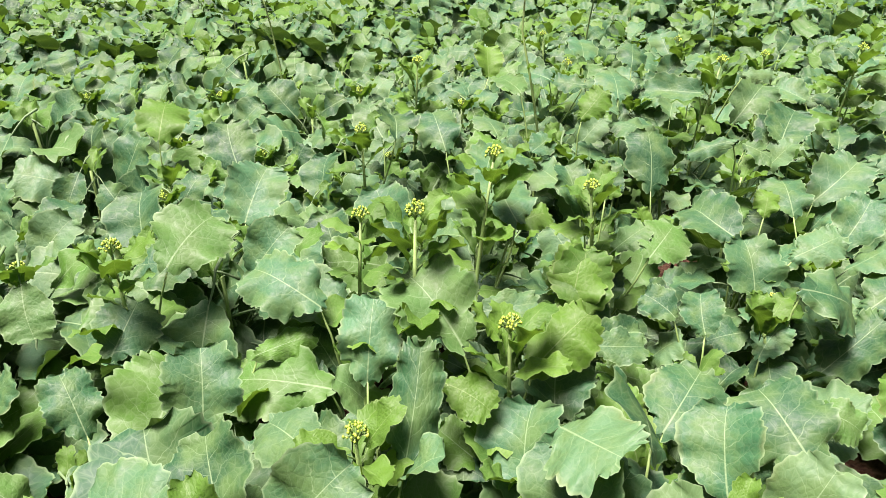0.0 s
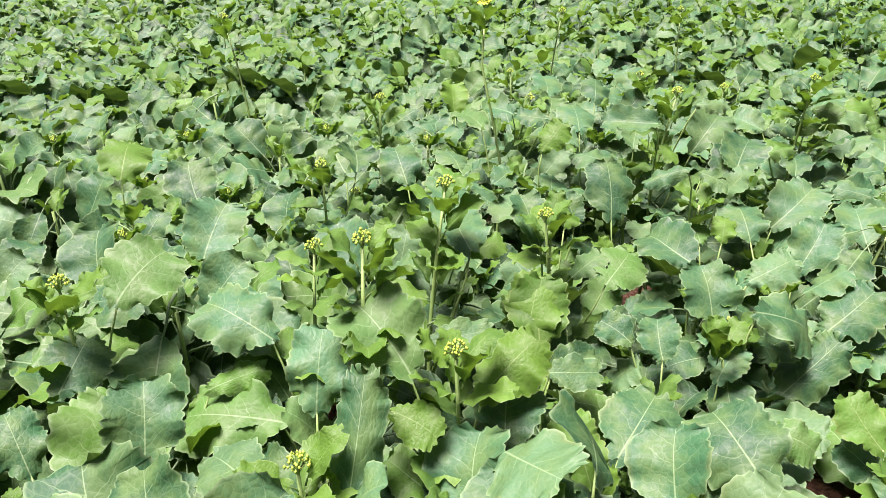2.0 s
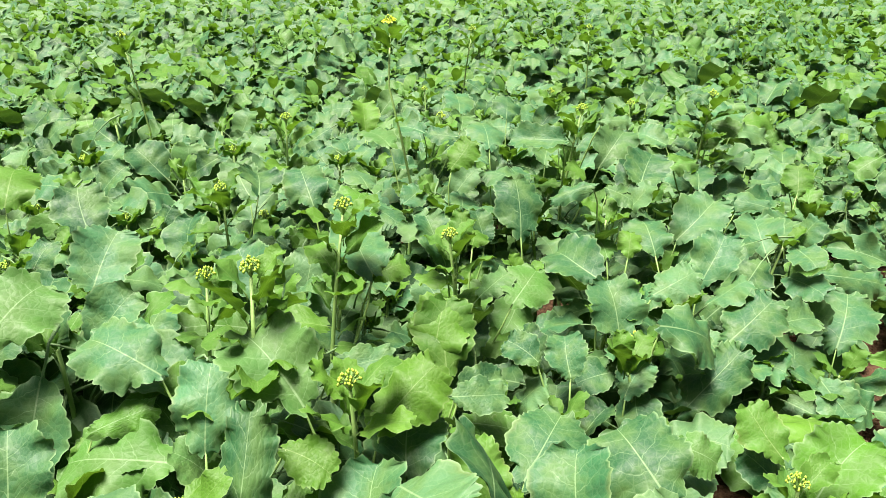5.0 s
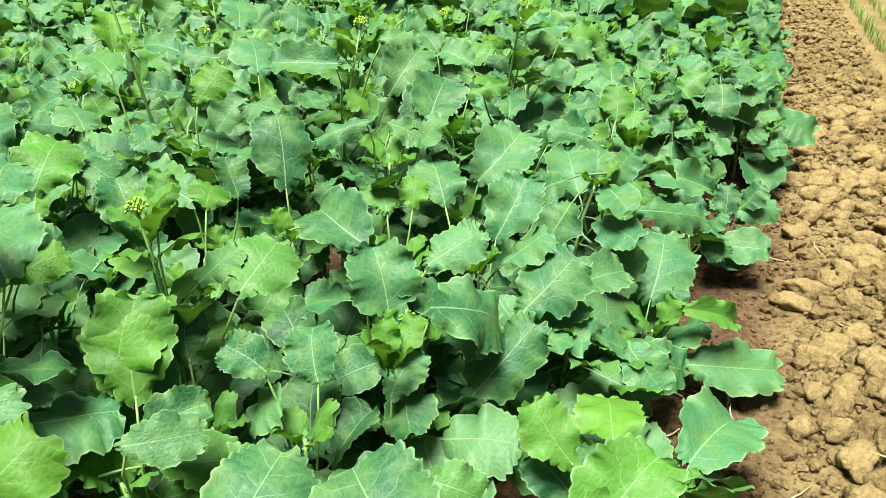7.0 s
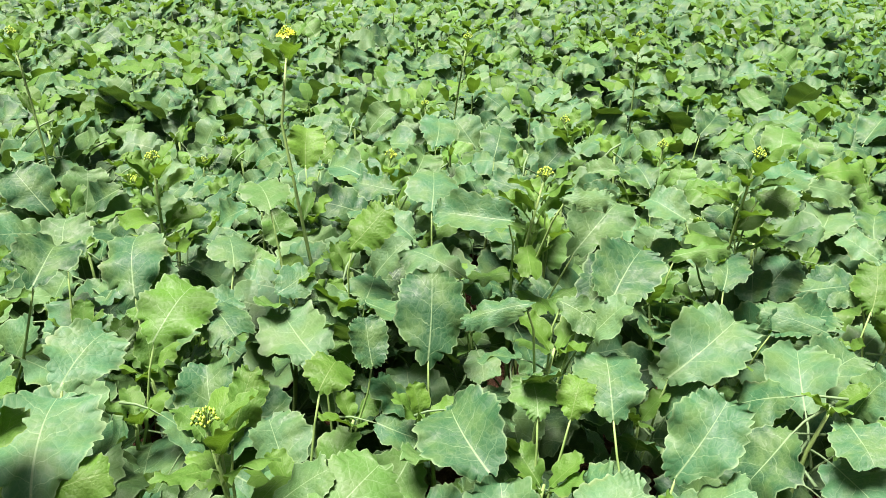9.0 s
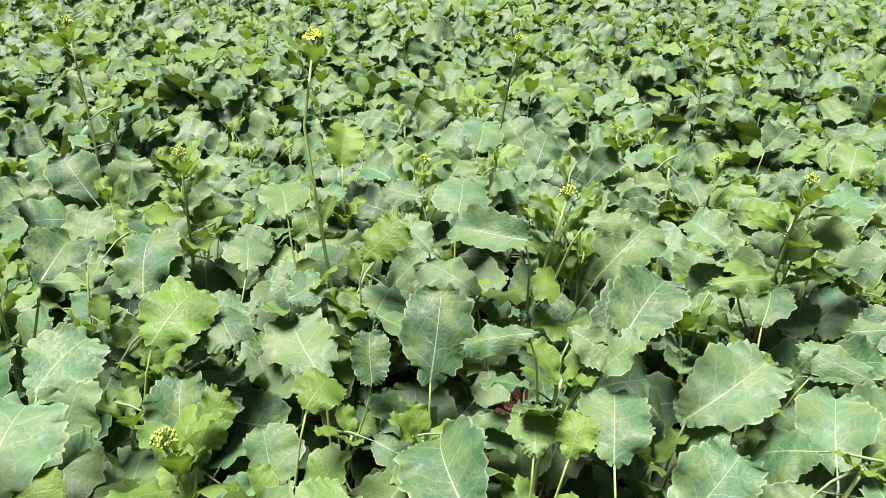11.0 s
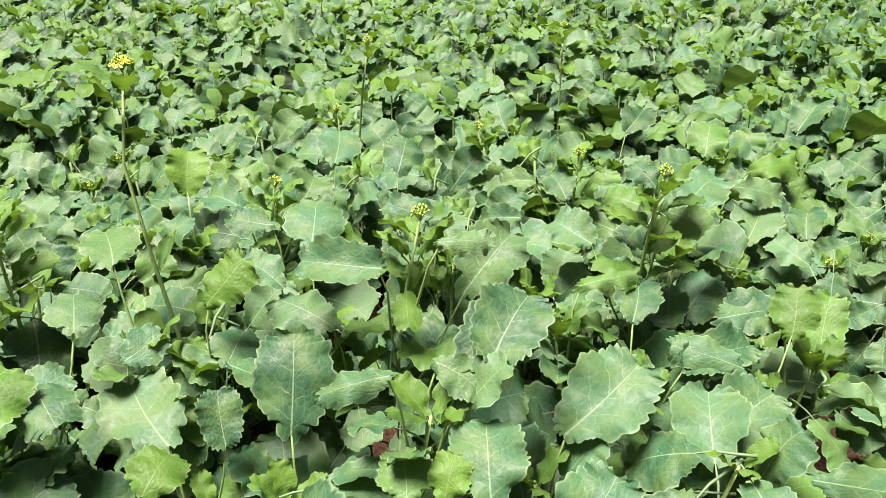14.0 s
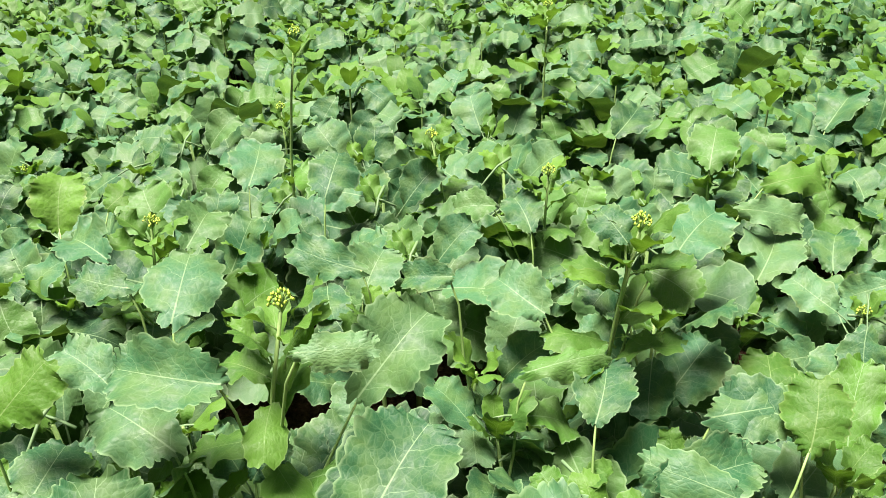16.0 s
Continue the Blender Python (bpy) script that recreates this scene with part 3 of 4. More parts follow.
crop_plant(0.132, 0.89, (0.132, 0.89, 0.63), [(0.208, 0.892, 0.469, 0.22, 0.992, 0.526, 0.11, 0.161, 0),
            (0.171, 0.918, 0.538, 0.256, 0.973, 0.607, 0.096, 0.46, 1),
            (0.197, 0.914, 0.416, 0.327, 0.981, 0.318, 0.13, 0.756, 0),
            (0.064, 0.921, 0.575, -0.028, 1.008, 0.656, 0.127, -0.418, 0),
            (0.068, 0.89, 0.443, 0.071, 0.787, 0.445, 0.1, -0.002, 0),
            (0.187, 0.907, 0.442, 0.205, 0.999, 0.508, 0.104, 0.05, 0)])
crop_plant(-0.069, 0.726, (-0.069, 0.726, 0.56), [(-0.131, 0.722, 0.535, -0.207, 0.806, 0.514, 0.091, -0.387, 0),
            (-0.061, 0.777, 0.5, -0.02, 0.812, 0.545, 0.059, 0.471, 1),
            (-0.009, 0.727, 0.495, 0.009, 0.822, 0.635, 0.068, 0.151, 0)])
crop_plant(-0.2, 1.75, (-0.2, 1.75, 0.665), [(-0.114, 1.765, 0.645, -0.137, 1.891, 0.677, 0.107, 0.259, 0)])
crop_plant(0.41, 3.6, (0.41, 3.6, 0.62), [])
crop_plant(0.097, 1.407, None, [(0.107, 1.456, 0.657, 0.125, 1.55, 0.691, 0.094, 0.396, 0)])
crop_plant(0.086, 1.682, None, [(0.101, 1.73, 0.569, 0.134, 1.841, 0.63, 0.118, 0.389, 0)])
crop_plant(0.124, 1.789, None, [(0.15, 1.831, 0.561, 0.189, 1.897, 0.581, 0.074, 0.551, 0)])
crop_plant(0.103, 1.914, None, [(0.057, 1.934, 0.595, -0.069, 1.99, 0.589, 0.101, -0.721, 0),
            (0.148, 2.019, 0.585, 0.104, 2.124, 0.61, 0.094, 0.115, 0),
            (0.149, 1.873, 0.575, 0.225, 1.784, 0.56, 0.089, 0.108, 0)])
crop_plant(0.698, 1.493, None, [(0.675, 1.537, 0.497, 0.608, 1.667, 0.523, 0.131, -0.415, 0),
            (0.777, 1.445, 0.491, 0.881, 1.476, 0.531, 0.087, 0.507, 0)])
crop_plant(0.939, 1.616, None, [(0.978, 1.648, 0.42, 1.063, 1.716, 0.528, 0.115, 0.278, 0),
            (0.883, 1.715, 0.479, 0.879, 1.823, 0.544, 0.12, -0.059, 0)])
crop_plant(0.704, 1.314, None, [(0.752, 1.329, 0.474, 0.903, 1.374, 0.401, 0.129, 0.665, 0),
            (0.821, 1.335, 0.25, 0.972, 1.392, 0.371, 0.105, 0.413, 0),
            (0.677, 1.29, 0.33, 0.729, 1.326, 0.394, 0.075, 0.353, 0)])
crop_plant(0.932, 1.452, None, [(0.978, 1.471, 0.346, 1.108, 1.527, 0.429, 0.129, 0.36, 0)])
crop_plant(1.076, 1.518, None, [(1.125, 1.529, 0.36, 1.246, 1.556, 0.365, 0.094, 0.514, 0)])
crop_plant(1.355, 1.609, None, [(1.385, 1.65, 0.222, 1.485, 1.789, 0.315, 0.164, -0.006, 0),
            (1.443, 1.546, 0.093, 1.676, 1.508, 0.064, 0.127, 0.652, 0),
            (1.43, 1.58, 0.228, 1.562, 1.55, 0.194, 0.066, 0.742, 1)])
crop_plant(1.435, 2.061, None, [(1.389, 2.08, 0.475, 1.262, 2.132, 0.495, 0.071, -0.779, 0),
            (1.509, 1.969, 0.3, 1.735, 1.973, 0.255, 0.098, 0.731, 0),
            (1.509, 2.156, 0.496, 1.537, 2.23, 0.573, 0.092, -0.075, 1)])
crop_plant(1.981, 2.199, None, [(1.935, 2.221, 0.216, 1.754, 2.306, 0.262, 0.114, -0.774, 0),
            (2, 2.185, 0.152, 2.155, 2.175, 0.165, 0.101, 0.695, 0)])
crop_plant(0.367, 1.281, None, [(0.367, 1.331, 0.422, 0.367, 1.38, 0.494, 0.07, 0.076, 0)])
crop_plant(0.344, 2.016, None, [(0.385, 2.045, 0.63, 0.449, 2.09, 0.7, 0.083, 0.607, 1),
            (0.415, 2.015, 0.517, 0.422, 2.117, 0.534, 0.096, 0.298, 0)])
crop_plant(1.333, 2.216, None, [(1.383, 2.224, 0.504, 1.523, 2.244, 0.517, 0.09, 0.713, 0)])
crop_plant(0.296, 1.18, None, [(0.3, 1.23, 0.44, 0.307, 1.316, 0.555, 0.115, 0.072, 1),
            (0.311, 1.173, 0.422, 0.396, 1.184, 0.455, 0.067, 0.617, 0),
            (0.273, 1.248, 0.444, 0.304, 1.324, 0.558, 0.113, 0.135, 1),
            (0.297, 1.108, 0.464, 0.393, 1.126, 0.454, 0.067, 0.653, 0)])
crop_plant(0.958, 1.063, None, [(0.932, 1.106, 0.295, 0.887, 1.183, 0.367, 0.087, -0.491, 1),
            (1.038, 1.171, 0.264, 1.088, 1.293, 0.265, 0.122, -0.084, 1)])
crop_plant(1.198, 1.194, None, [(1.242, 1.219, 0.129, 1.414, 1.313, 0.136, 0.151, 0.283, 0)])
crop_plant(1.172, 1.467, None, [(1.199, 1.424, 0.266, 1.247, 1.35, 0.2, 0.096, 0.58, 0)])
crop_plant(1.813, 2.103, None, [(1.818, 2.054, 0.161, 1.826, 1.972, 0.115, 0.083, 0.483, 0),
            (1.913, 2.114, 0.168, 1.945, 2.172, 0.257, 0.078, -0.1, 0)])
crop_plant(2.479, 2.825, None, [(2.528, 2.816, 0.229, 2.788, 2.77, 0.19, 0.151, 0.872, 0)])
crop_plant(2.611, 3.069, None, [(2.648, 3.103, 0.138, 2.749, 3.199, 0.278, 0.152, 0.107, 0)])
crop_plant(0.644, 0.864, None, [(0.626, 0.911, 0.374, 0.574, 1.045, 0.432, 0.16, -0.441, 0),
            (0.554, 0.933, 0.303, 0.538, 0.994, 0.392, 0.085, -0.331, 0)])
crop_plant(0.373, 0.94, None, [(0.403, 0.98, 0.378, 0.491, 1.096, 0.427, 0.128, 0.208, 0),
            (0.344, 0.899, 0.385, 0.312, 0.961, 0.475, 0.081, -0.351, 1)])
crop_plant(0.559, 1.237, None, [(0.559, 1.287, 0.385, 0.56, 1.358, 0.446, 0.083, -0.188, 0),
            (0.481, 1.251, 0.444, 0.425, 1.291, 0.473, 0.068, -0.628, 0)])
crop_plant(-0.429, 0.78, None, [(-0.42, 0.829, 0.402, -0.394, 0.966, 0.501, 0.167, 0.349, 0),
            (-0.527, 0.892, 0.403, -0.585, 0.948, 0.484, 0.085, -0.11, 0)])
crop_plant(-0.279, 0.728, None, [(-0.29, 0.777, 0.506, -0.304, 0.846, 0.608, 0.102, 0.114, 0)])
crop_plant(-0.139, 1.076, None, [(-0.185, 1.097, 0.535, -0.316, 1.155, 0.583, 0.121, -0.531, 0),
            (-0.159, 1.022, 0.416, -0.346, 1.055, 0.409, 0.138, -0.595, 0)])
crop_plant(-0.448, 1.451, None, [(-0.435, 1.5, 0.517, -0.404, 1.615, 0.614, 0.131, 0.368, 0)])
crop_plant(-0.465, 1.637, None, [(-0.489, 1.681, 0.57, -0.545, 1.784, 0.672, 0.121, -0.115, 0)])
crop_plant(-0.083, 0.868, None, [(-0.081, 0.918, 0.505, -0.077, 0.991, 0.614, 0.097, 0.119, 0),
            (0.041, 0.846, 0.56, 0.106, 0.814, 0.54, 0.064, 0.527, 1)])
crop_plant(-0.344, 1.041, None, [(-0.297, 1.058, 0.456, -0.203, 1.092, 0.48, 0.055, 0.656, 0)])
crop_plant(0.621, 1.044, None, [(0.668, 1.026, 0.405, 0.741, 0.997, 0.381, 0.072, 0.669, 0)])
crop_plant(0.025, 1.824, None, [(0.007, 1.871, 0.581, -0.036, 1.988, 0.661, 0.117, -0.237, 0)])
crop_plant(-0.15, 1.92, None, [(-0.172, 1.965, 0.585, -0.223, 2.07, 0.657, 0.105, -0.251, 0)])
crop_plant(-0.77, 1.848, None, [(-0.778, 1.897, 0.585, -0.804, 2.052, 0.658, 0.136, 0.228, 1)])
crop_plant(0.858, 2.505, None, [(0.81, 2.52, 0.605, 0.669, 2.564, 0.635, 0.079, -0.874, 0)])
crop_plant(0.81, 1.862, None, [(0.844, 1.899, 0.593, 0.959, 2.026, 0.648, 0.126, 0.366, 0),
            (0.733, 1.792, 0.648, 0.625, 1.798, 0.608, 0.051, -0.66, 0),
            (0.798, 1.895, 0.607, 0.871, 1.862, 0.575, 0.068, 0.551, 0),
            (0.89, 1.89, 0.611, 0.957, 1.998, 0.678, 0.122, 0.275, 0)])
crop_plant(0.561, 1.813, None, [(0.56, 1.863, 0.484, 0.557, 1.961, 0.62, 0.128, 0.109, 0)])
crop_plant(0.397, 1.805, None, [(0.364, 1.843, 0.476, 0.258, 1.967, 0.518, 0.134, -0.172, 0),
            (0.459, 1.837, 0.481, 0.439, 1.89, 0.554, 0.069, -0.003, 0)])
crop_plant(0.534, 2.239, None, [(0.532, 2.289, 0.632, 0.525, 2.427, 0.689, 0.123, 0.118, 0)])
crop_plant(0.982, 1.898, None, [(1.025, 1.924, 0.439, 1.163, 2.005, 0.532, 0.146, 0.399, 0)])
crop_plant(1.256, 1.935, None, [(1.301, 1.958, 0.388, 1.427, 2.023, 0.46, 0.125, 0.344, 0)])
crop_plant(0.766, 1.67, None, [(0.758, 1.719, 0.474, 0.746, 1.797, 0.504, 0.082, -0.044, 0),
            (0.813, 1.72, 0.473, 0.83, 1.764, 0.526, 0.063, 0.166, 1)])
crop_plant(1.234, 2.088, None, [(1.282, 2.102, 0.464, 1.426, 2.145, 0.489, 0.089, 0.532, 0),
            (1.201, 2.204, 0.507, 1.233, 2.307, 0.547, 0.096, 0.012, 0)])
crop_plant(1.564, 2.202, None, [(1.516, 2.217, 0.501, 1.408, 2.25, 0.516, 0.101, -0.711, 0),
            (1.519, 2.198, 0.345, 1.626, 2.293, 0.386, 0.111, 0.244, 0)])
crop_plant(1.66, 2.796, None, [(1.686, 2.839, 0.411, 1.783, 3.003, 0.454, 0.144, 0.118, 0)])
crop_plant(0.236, 2.036, None, [(0.213, 2.08, 0.691, 0.152, 2.194, 0.709, 0.101, -0.026, 0),
            (0.246, 1.986, 0.547, 0.296, 2.039, 0.573, 0.076, 0.609, 0)])
crop_plant(0.439, 2.055, None, [(0.393, 2.035, 0.516, 0.322, 2.003, 0.488, 0.073, -0.653, 0)])
crop_plant(0.389, 1.607, None, [(0.4, 1.656, 0.541, 0.416, 1.728, 0.559, 0.079, 0.37, 1)])
crop_plant(0.655, 2.034, None, [(0.611, 2.058, 0.575, 0.497, 2.119, 0.602, 0.101, -0.336, 0)])
crop_plant(0.142, 2.651, None, [(0.137, 2.7, 0.604, 0.13, 2.777, 0.703, 0.103, 0.27, 1)])
crop_plant(0.11, 2.87, None, [(0.139, 2.911, 0.565, 0.187, 2.979, 0.597, 0.083, 0.664, 1)])
crop_plant(0.488, 2.353, None, [(0.439, 2.364, 0.655, 0.34, 2.386, 0.665, 0.072, -0.592, 0)])
crop_plant(0.502, 2.826, None, [(0.501, 2.876, 0.636, 0.499, 3.016, 0.692, 0.121, 0.243, 0)])
crop_plant(0.674, 2.797, None, [(0.682, 2.846, 0.62, 0.701, 2.965, 0.687, 0.112, 0.258, 0)])
crop_plant(0.771, 2.56, None, [(0.788, 2.607, 0.493, 0.827, 2.716, 0.556, 0.113, 0.301, 0)])
crop_plant(1.028, 2.375, None, [(0.979, 2.383, 0.667, 0.897, 2.395, 0.661, 0.057, -0.683, 0),
            (1.073, 2.392, 0.478, 1.101, 2.466, 0.551, 0.092, 0.15, 0)])
crop_plant(1.048, 2.249, None, [(1.096, 2.263, 0.559, 1.227, 2.302, 0.57, 0.054, 0.56, 0)])
crop_plant(1.164, 2.741, None, [(1.147, 2.788, 0.562, 1.113, 2.88, 0.605, 0.089, -0.31, 0)])
crop_plant(1.404, 3.313, None, [(1.433, 3.354, 0.602, 1.518, 3.481, 0.649, 0.116, 0.367, 0)])
crop_plant(1.615, 2.953, None, [(1.665, 2.959, 0.541, 1.829, 2.98, 0.502, 0.09, 0.807, 0)])
crop_plant(1.908, 2.918, None, [(1.926, 2.965, 0.369, 1.975, 3.084, 0.423, 0.109, -0.094, 0),
            (1.871, 2.955, 0.244, 1.941, 3.038, 0.255, 0.09, -0.246, 0),
            (1.882, 2.916, 0.21, 2.012, 2.952, 0.2, 0.131, -0.183, 0)])
crop_plant(1.703, 2.357, None, [(1.724, 2.402, 0.28, 1.776, 2.509, 0.412, 0.098, -0.066, 0),
            (1.605, 2.454, 0.3, 1.63, 2.598, 0.367, 0.136, -0.109, 1)])
crop_plant(0.55, 2.11, None, [(0.504, 2.131, 0.622, 0.422, 2.169, 0.662, 0.072, -0.337, 0)])
crop_plant(1.345, 2.461, None, [(1.38, 2.498, 0.646, 1.48, 2.604, 0.694, 0.115, 0.331, 0),
            (1.286, 2.49, 0.609, 1.224, 2.417, 0.592, 0.076, -0.366, 0)])
crop_plant(0.169, 0.793, None, [(0.195, 0.75, 0.565, 0.252, 0.656, 0.599, 0.122, 0.38, 0)])
crop_plant(0.313, 0.689, None, [(0.312, 0.739, 0.541, 0.31, 0.883, 0.535, 0.14, 1.004, 0)])
crop_plant(2.087, 3.535, None, [(2.125, 3.567, 0.549, 2.232, 3.656, 0.651, 0.14, -0.128, 0)])


def local_ceiling(x, y):
    """How high the large blades hang over (x, y); 1 where there are none."""
    return min((z for a, b, z in MADE if (a - x) ** 2 + (b - y) ** 2 < 0.022), default=1.0)


HEIGHTS = (0.24, 0.26, 0.34, 0.37, 0.35, 0.44, 0.48, 0.45, 0.50, 0.43, 0.46, 0.49)
protos = [seedling(300 + i, h, (10, 11, 10, 12, 11, 10, 12, 11, 12, 10, 11, 12)[i], i in (6, 9)) for i, h in enumerate(HEIGHTS)]
CLASSES = ((0, 1), (2, 3, 4), (5, 6, 7, 8, 9, 10, 11))

rng = random.Random(5)
spots = []
cell = 0.18
for i in range(-50, 140):
    for j in range(-2, 125):
        x, y = (i + rng.uniform(-0.42, 0.42)) * cell, (j + rng.uniform(-0.42, 0.42)) * cell + 0.2
        n, s = 0.8 * x - 0.6 * y, 0.6 * x + 0.8 * y
        k, turn, pick = rng.uniform(0.88, 1.12), rng.gauss(0, 0.4), rng.random()
        rim = 0.06 + 0.33 * smooth(2.9, 3.7, s) + 0.08 * noise.noise((s * 1.7, 0, 5))
        k *= 0.55 + 0.45 * smooth(0.0, 0.20, rim - n)
        if n > rim or abs(x - 0.35) > 1.3 + 0.72 * max(y, 0):
            continue
        if bare(x, y):
            continue
        spots.append((x, y, k, turn, pick))
near = sorted((p for p in spots), key=lambda p: (p[0] - 0.5) ** 2 * 0.9 + (p[1] - 1.7) ** 2)[:330]
used, count, done = set(), 0, set()
for x, y, k, turn, pick in near:
    if min((a - x) ** 2 + (b - y) ** 2 for a, b in STEMS) < 0.006:
        done.add((x, y, k, turn, pick))
        continue
    if count >= 230:
        continue
    done.add((x, y, k, turn, pick))
    roof = local_ceiling(x, y)
    if roof < 0.9 and pick < 0.4:
        continue
    kind = CLASSES[0 if roof < 0.40 else 1 if roof < 0.53 else 2]
    which = kind[int(pick * len(kind))]
    count += 1
    k = k * 0.98 if roof > 0.9 else min(k, max(0.6, (roof - 0.03) / (HEIGHTS[which] + 0.07)))
    m = Matrix.Translation((x, y, -0.01)) @ Matrix.Rotation(turn, 4, "Z") @ Matrix.Scale(k, 4)
    if which in used:
        copy_thing(protos[which], m)
    else:
        used.add(which)
        protos[which].matrix_basis = m

# the rest of the crop, too many to count: one sheet of plants
def lump(seed, h, count, nu, nv):
    """One far plant as arrays: verts, quads, uvs, material numbers."""
    r = random.Random(seed)
    V, F, U, M = [], [], [], []

    def add(v, f, uv, mat, m):
        o = len(V)
        V.extend(tuple(m @ Vector(p)) for p in v)
        F.extend(tuple(k + o for k in q) for q in f)
        U.extend(uv)
        M.extend([mat] * len(f))

    for z, a, up, ln, wf, roll in crown_leaves(r, h, count):
        v, f, uv = blade(seed * 31 + len(V), nu, nv, teeth=nu > 12)
        add(v, f, uv, 0, leaf_pose(Vector((math.cos(a), math.sin(a), 0.35)) * ln * 0.5 + Vector((0, 0, z)), a, up, ln, ln * wf, roll))
    for i in range(3):
        a, ln = r.uniform(0, 6.28), r.uniform(0.055, 0.10)
        v, f, uv = blade(seed * 57 + i, 3 if nu < 9 else 8, 2, teeth=False)
        at = Vector((math.cos(a) * r.uniform(0, 0.05), math.sin(a) * r.uniform(0, 0.05), h + r.uniform(-0.02, 0.04)))
        add(v, f, uv, 1, leaf_pose(at, a, radians(r.uniform(10, 60)), ln, ln * 0.75, r.uniform(-0.3, 0.3)))
    v = [(-0.004, -0.003, 0), (0.004, -0.003, 0), (0, 0.005, 0), (-0.003, -0.002, h), (0.003, -0.002, h), (0, 0.004, h)]
    add(v, [(0, 1, 4, 3), (1, 2, 5, 4), (2, 0, 3, 5)], [(0.3, 0.5)] * 6, 2, Matrix())
    return np.array(V, np.float32), np.array(F, np.int32), np.array(U, np.float32), np.array(M, np.int32)


def sheet(name, lumps, where, mats):
    """Joins many copies of a few plants into one mesh."""
    Vs, Fs, Us, Ms, o = [], [], [], [], 0
    for x, y, k, turn, pick in where:
        V, F, U, M = lumps[int(pick * len(lumps))]
        c, s = math.cos(turn) * k, math.sin(turn) * k
        Vs.append(np.stack([V[:, 0] * c - V[:, 1] * s + x, V[:, 0] * s + V[:, 1] * c + y, V[:, 2] * k - 0.01], 1))
        Fs.append(F + o)
        Us.append(U)
        Ms.append(M)
        o += len(V)
    V, F, U, M = np.concatenate(Vs), np.concatenate(Fs), np.concatenate(Us), np.concatenate(Ms)
    me = bpy.data.meshes.new(name)
    me.vertices.add(len(V)), me.loops.add(F.size), me.polygons.add(len(F))
    me.vertices.foreach_set("co", V.ravel())
    me.loops.foreach_set("vertex_index", F.ravel())
    me.polygons.foreach_set("loop_start", np.arange(0, F.size, 4, dtype=np.int32))
    me.polygons.foreach_set("material_index", M)
    me.polygons.foreach_set("use_smooth", np.ones(len(F), bool))
    me.update(calc_edges=True)
    me.uv_layers.new(name="UVMap").data.foreach_set("uv", U[F.ravel()].ravel())
    for m in mats:
        me.materials.append(m)
    return new(name, me)


def grown(y):
    """The height of the stems, which grow taller further into the field."""
    return 0.47 + 0.09 * smooth(3.2, 4.4, y) + 0.17 * smooth(4.2, 6.6, y)


rest = [p for p in spots if p not in done]
BANDS = ((-9, 3.6, 10, 26), (3.6, 4.6, 10, 26), (4.6, 5.8, 9, 20), (5.8, 8.0, 9, 13), (8.0, 11.0, 7, 6), (11.0, 26.0, 6, 4))
for band, (lo, hi, leaves, nu) in enumerate(BANDS):
    h = grown(min(7, max(2.5, (lo + hi) / 2)))
    kinds = [lump(400 + 10 * band + i, h * f, leaves, nu, 2) for i, f in enumerate((0.94, 1.02, 0.9, 1.06, 0.98, 0.86))]
    where = [p for p in rest if lo <= p[1] < hi and p[1] < 16 and (p[1] < 8.5 or (p[4] * 97) % 1 < 0.6)]
    words = "dense stand of green leafy mustard plants" + (" further off" if band > 1 else "")
    tagged(sheet("mustard_crop", kinds, where, [LEAF, YOUNG, STEM]), words, "crop", kind="stuff")


# the field goes on to both sides
sides = []
for i in range(-30, 30):
    for j in range(-5, 46):
        x, y = (i + rng.uniform(-0.4, 0.4)) * 0.2, (j + rng.uniform(-0.4, 0.4)) * 0.2
        if 0.8 * x - 0.6 * y < -0.05 and abs(x - 0.35) > 1.3 + 0.72 * max(y, 0) and -4.5 < x:
            sides.append((x, y, rng.uniform(0.9, 1.12), rng.gauss(0, 0.4), rng.random()))
tagged(sheet("mustard_crop", [lump(470 + i, 0.47 * f, 7, 5, 2) for i, f in enumerate((0.94, 1.02, 0.9, 1.06))], sides, [LEAF, YOUNG, STEM]), "dense stand of green leafy mustard plants beside the walk", "crop", kind="stuff")


# ---- earth clods of the bund ----
def lump_of_earth(seed, detail):
    r = random.Random(seed)
    bm = bmesh.new()
    bmesh.ops.create_icosphere(bm, subdivisions=detail, radius=1.0)
    off = Vector((r.uniform(-50, 50), r.uniform(-50, 50), r.uniform(-50, 50)))
    sq = Vector((r.uniform(0.8, 1.35), r.uniform(0.7, 1.0), r.uniform(0.6, 0.95)))
    cuts = [(Vector((r.uniform(-1, 1), r.uniform(-1, 1), r.uniform(-0.6, 1))).normalized(), r.uniform(0.55, 0.85)) for _ in range(9)]
    for v in bm.verts:
        p = v.co.copy()
        for c, d in cuts:
            over = p.dot(c) - d
            if over > 0:
                p -= c * over * 0.6
        p *= 1 + 0.34 * noise.noise(v.co * 1.4 + off) + 0.24 * noise.noise(v.co * 3.3 + off) + 0.16 * noise.noise(v.co * 7 + off)
        v.co = Vector((p.x * sq.x, p.y * sq.y, p.z * sq.z))
    bm.verts.index_update()
    verts = [tuple(v.co) for v in bm.verts]
    faces = [tuple(v.index for v in f.verts) for f in bm.faces]
    bm.free()
    return verts, faces


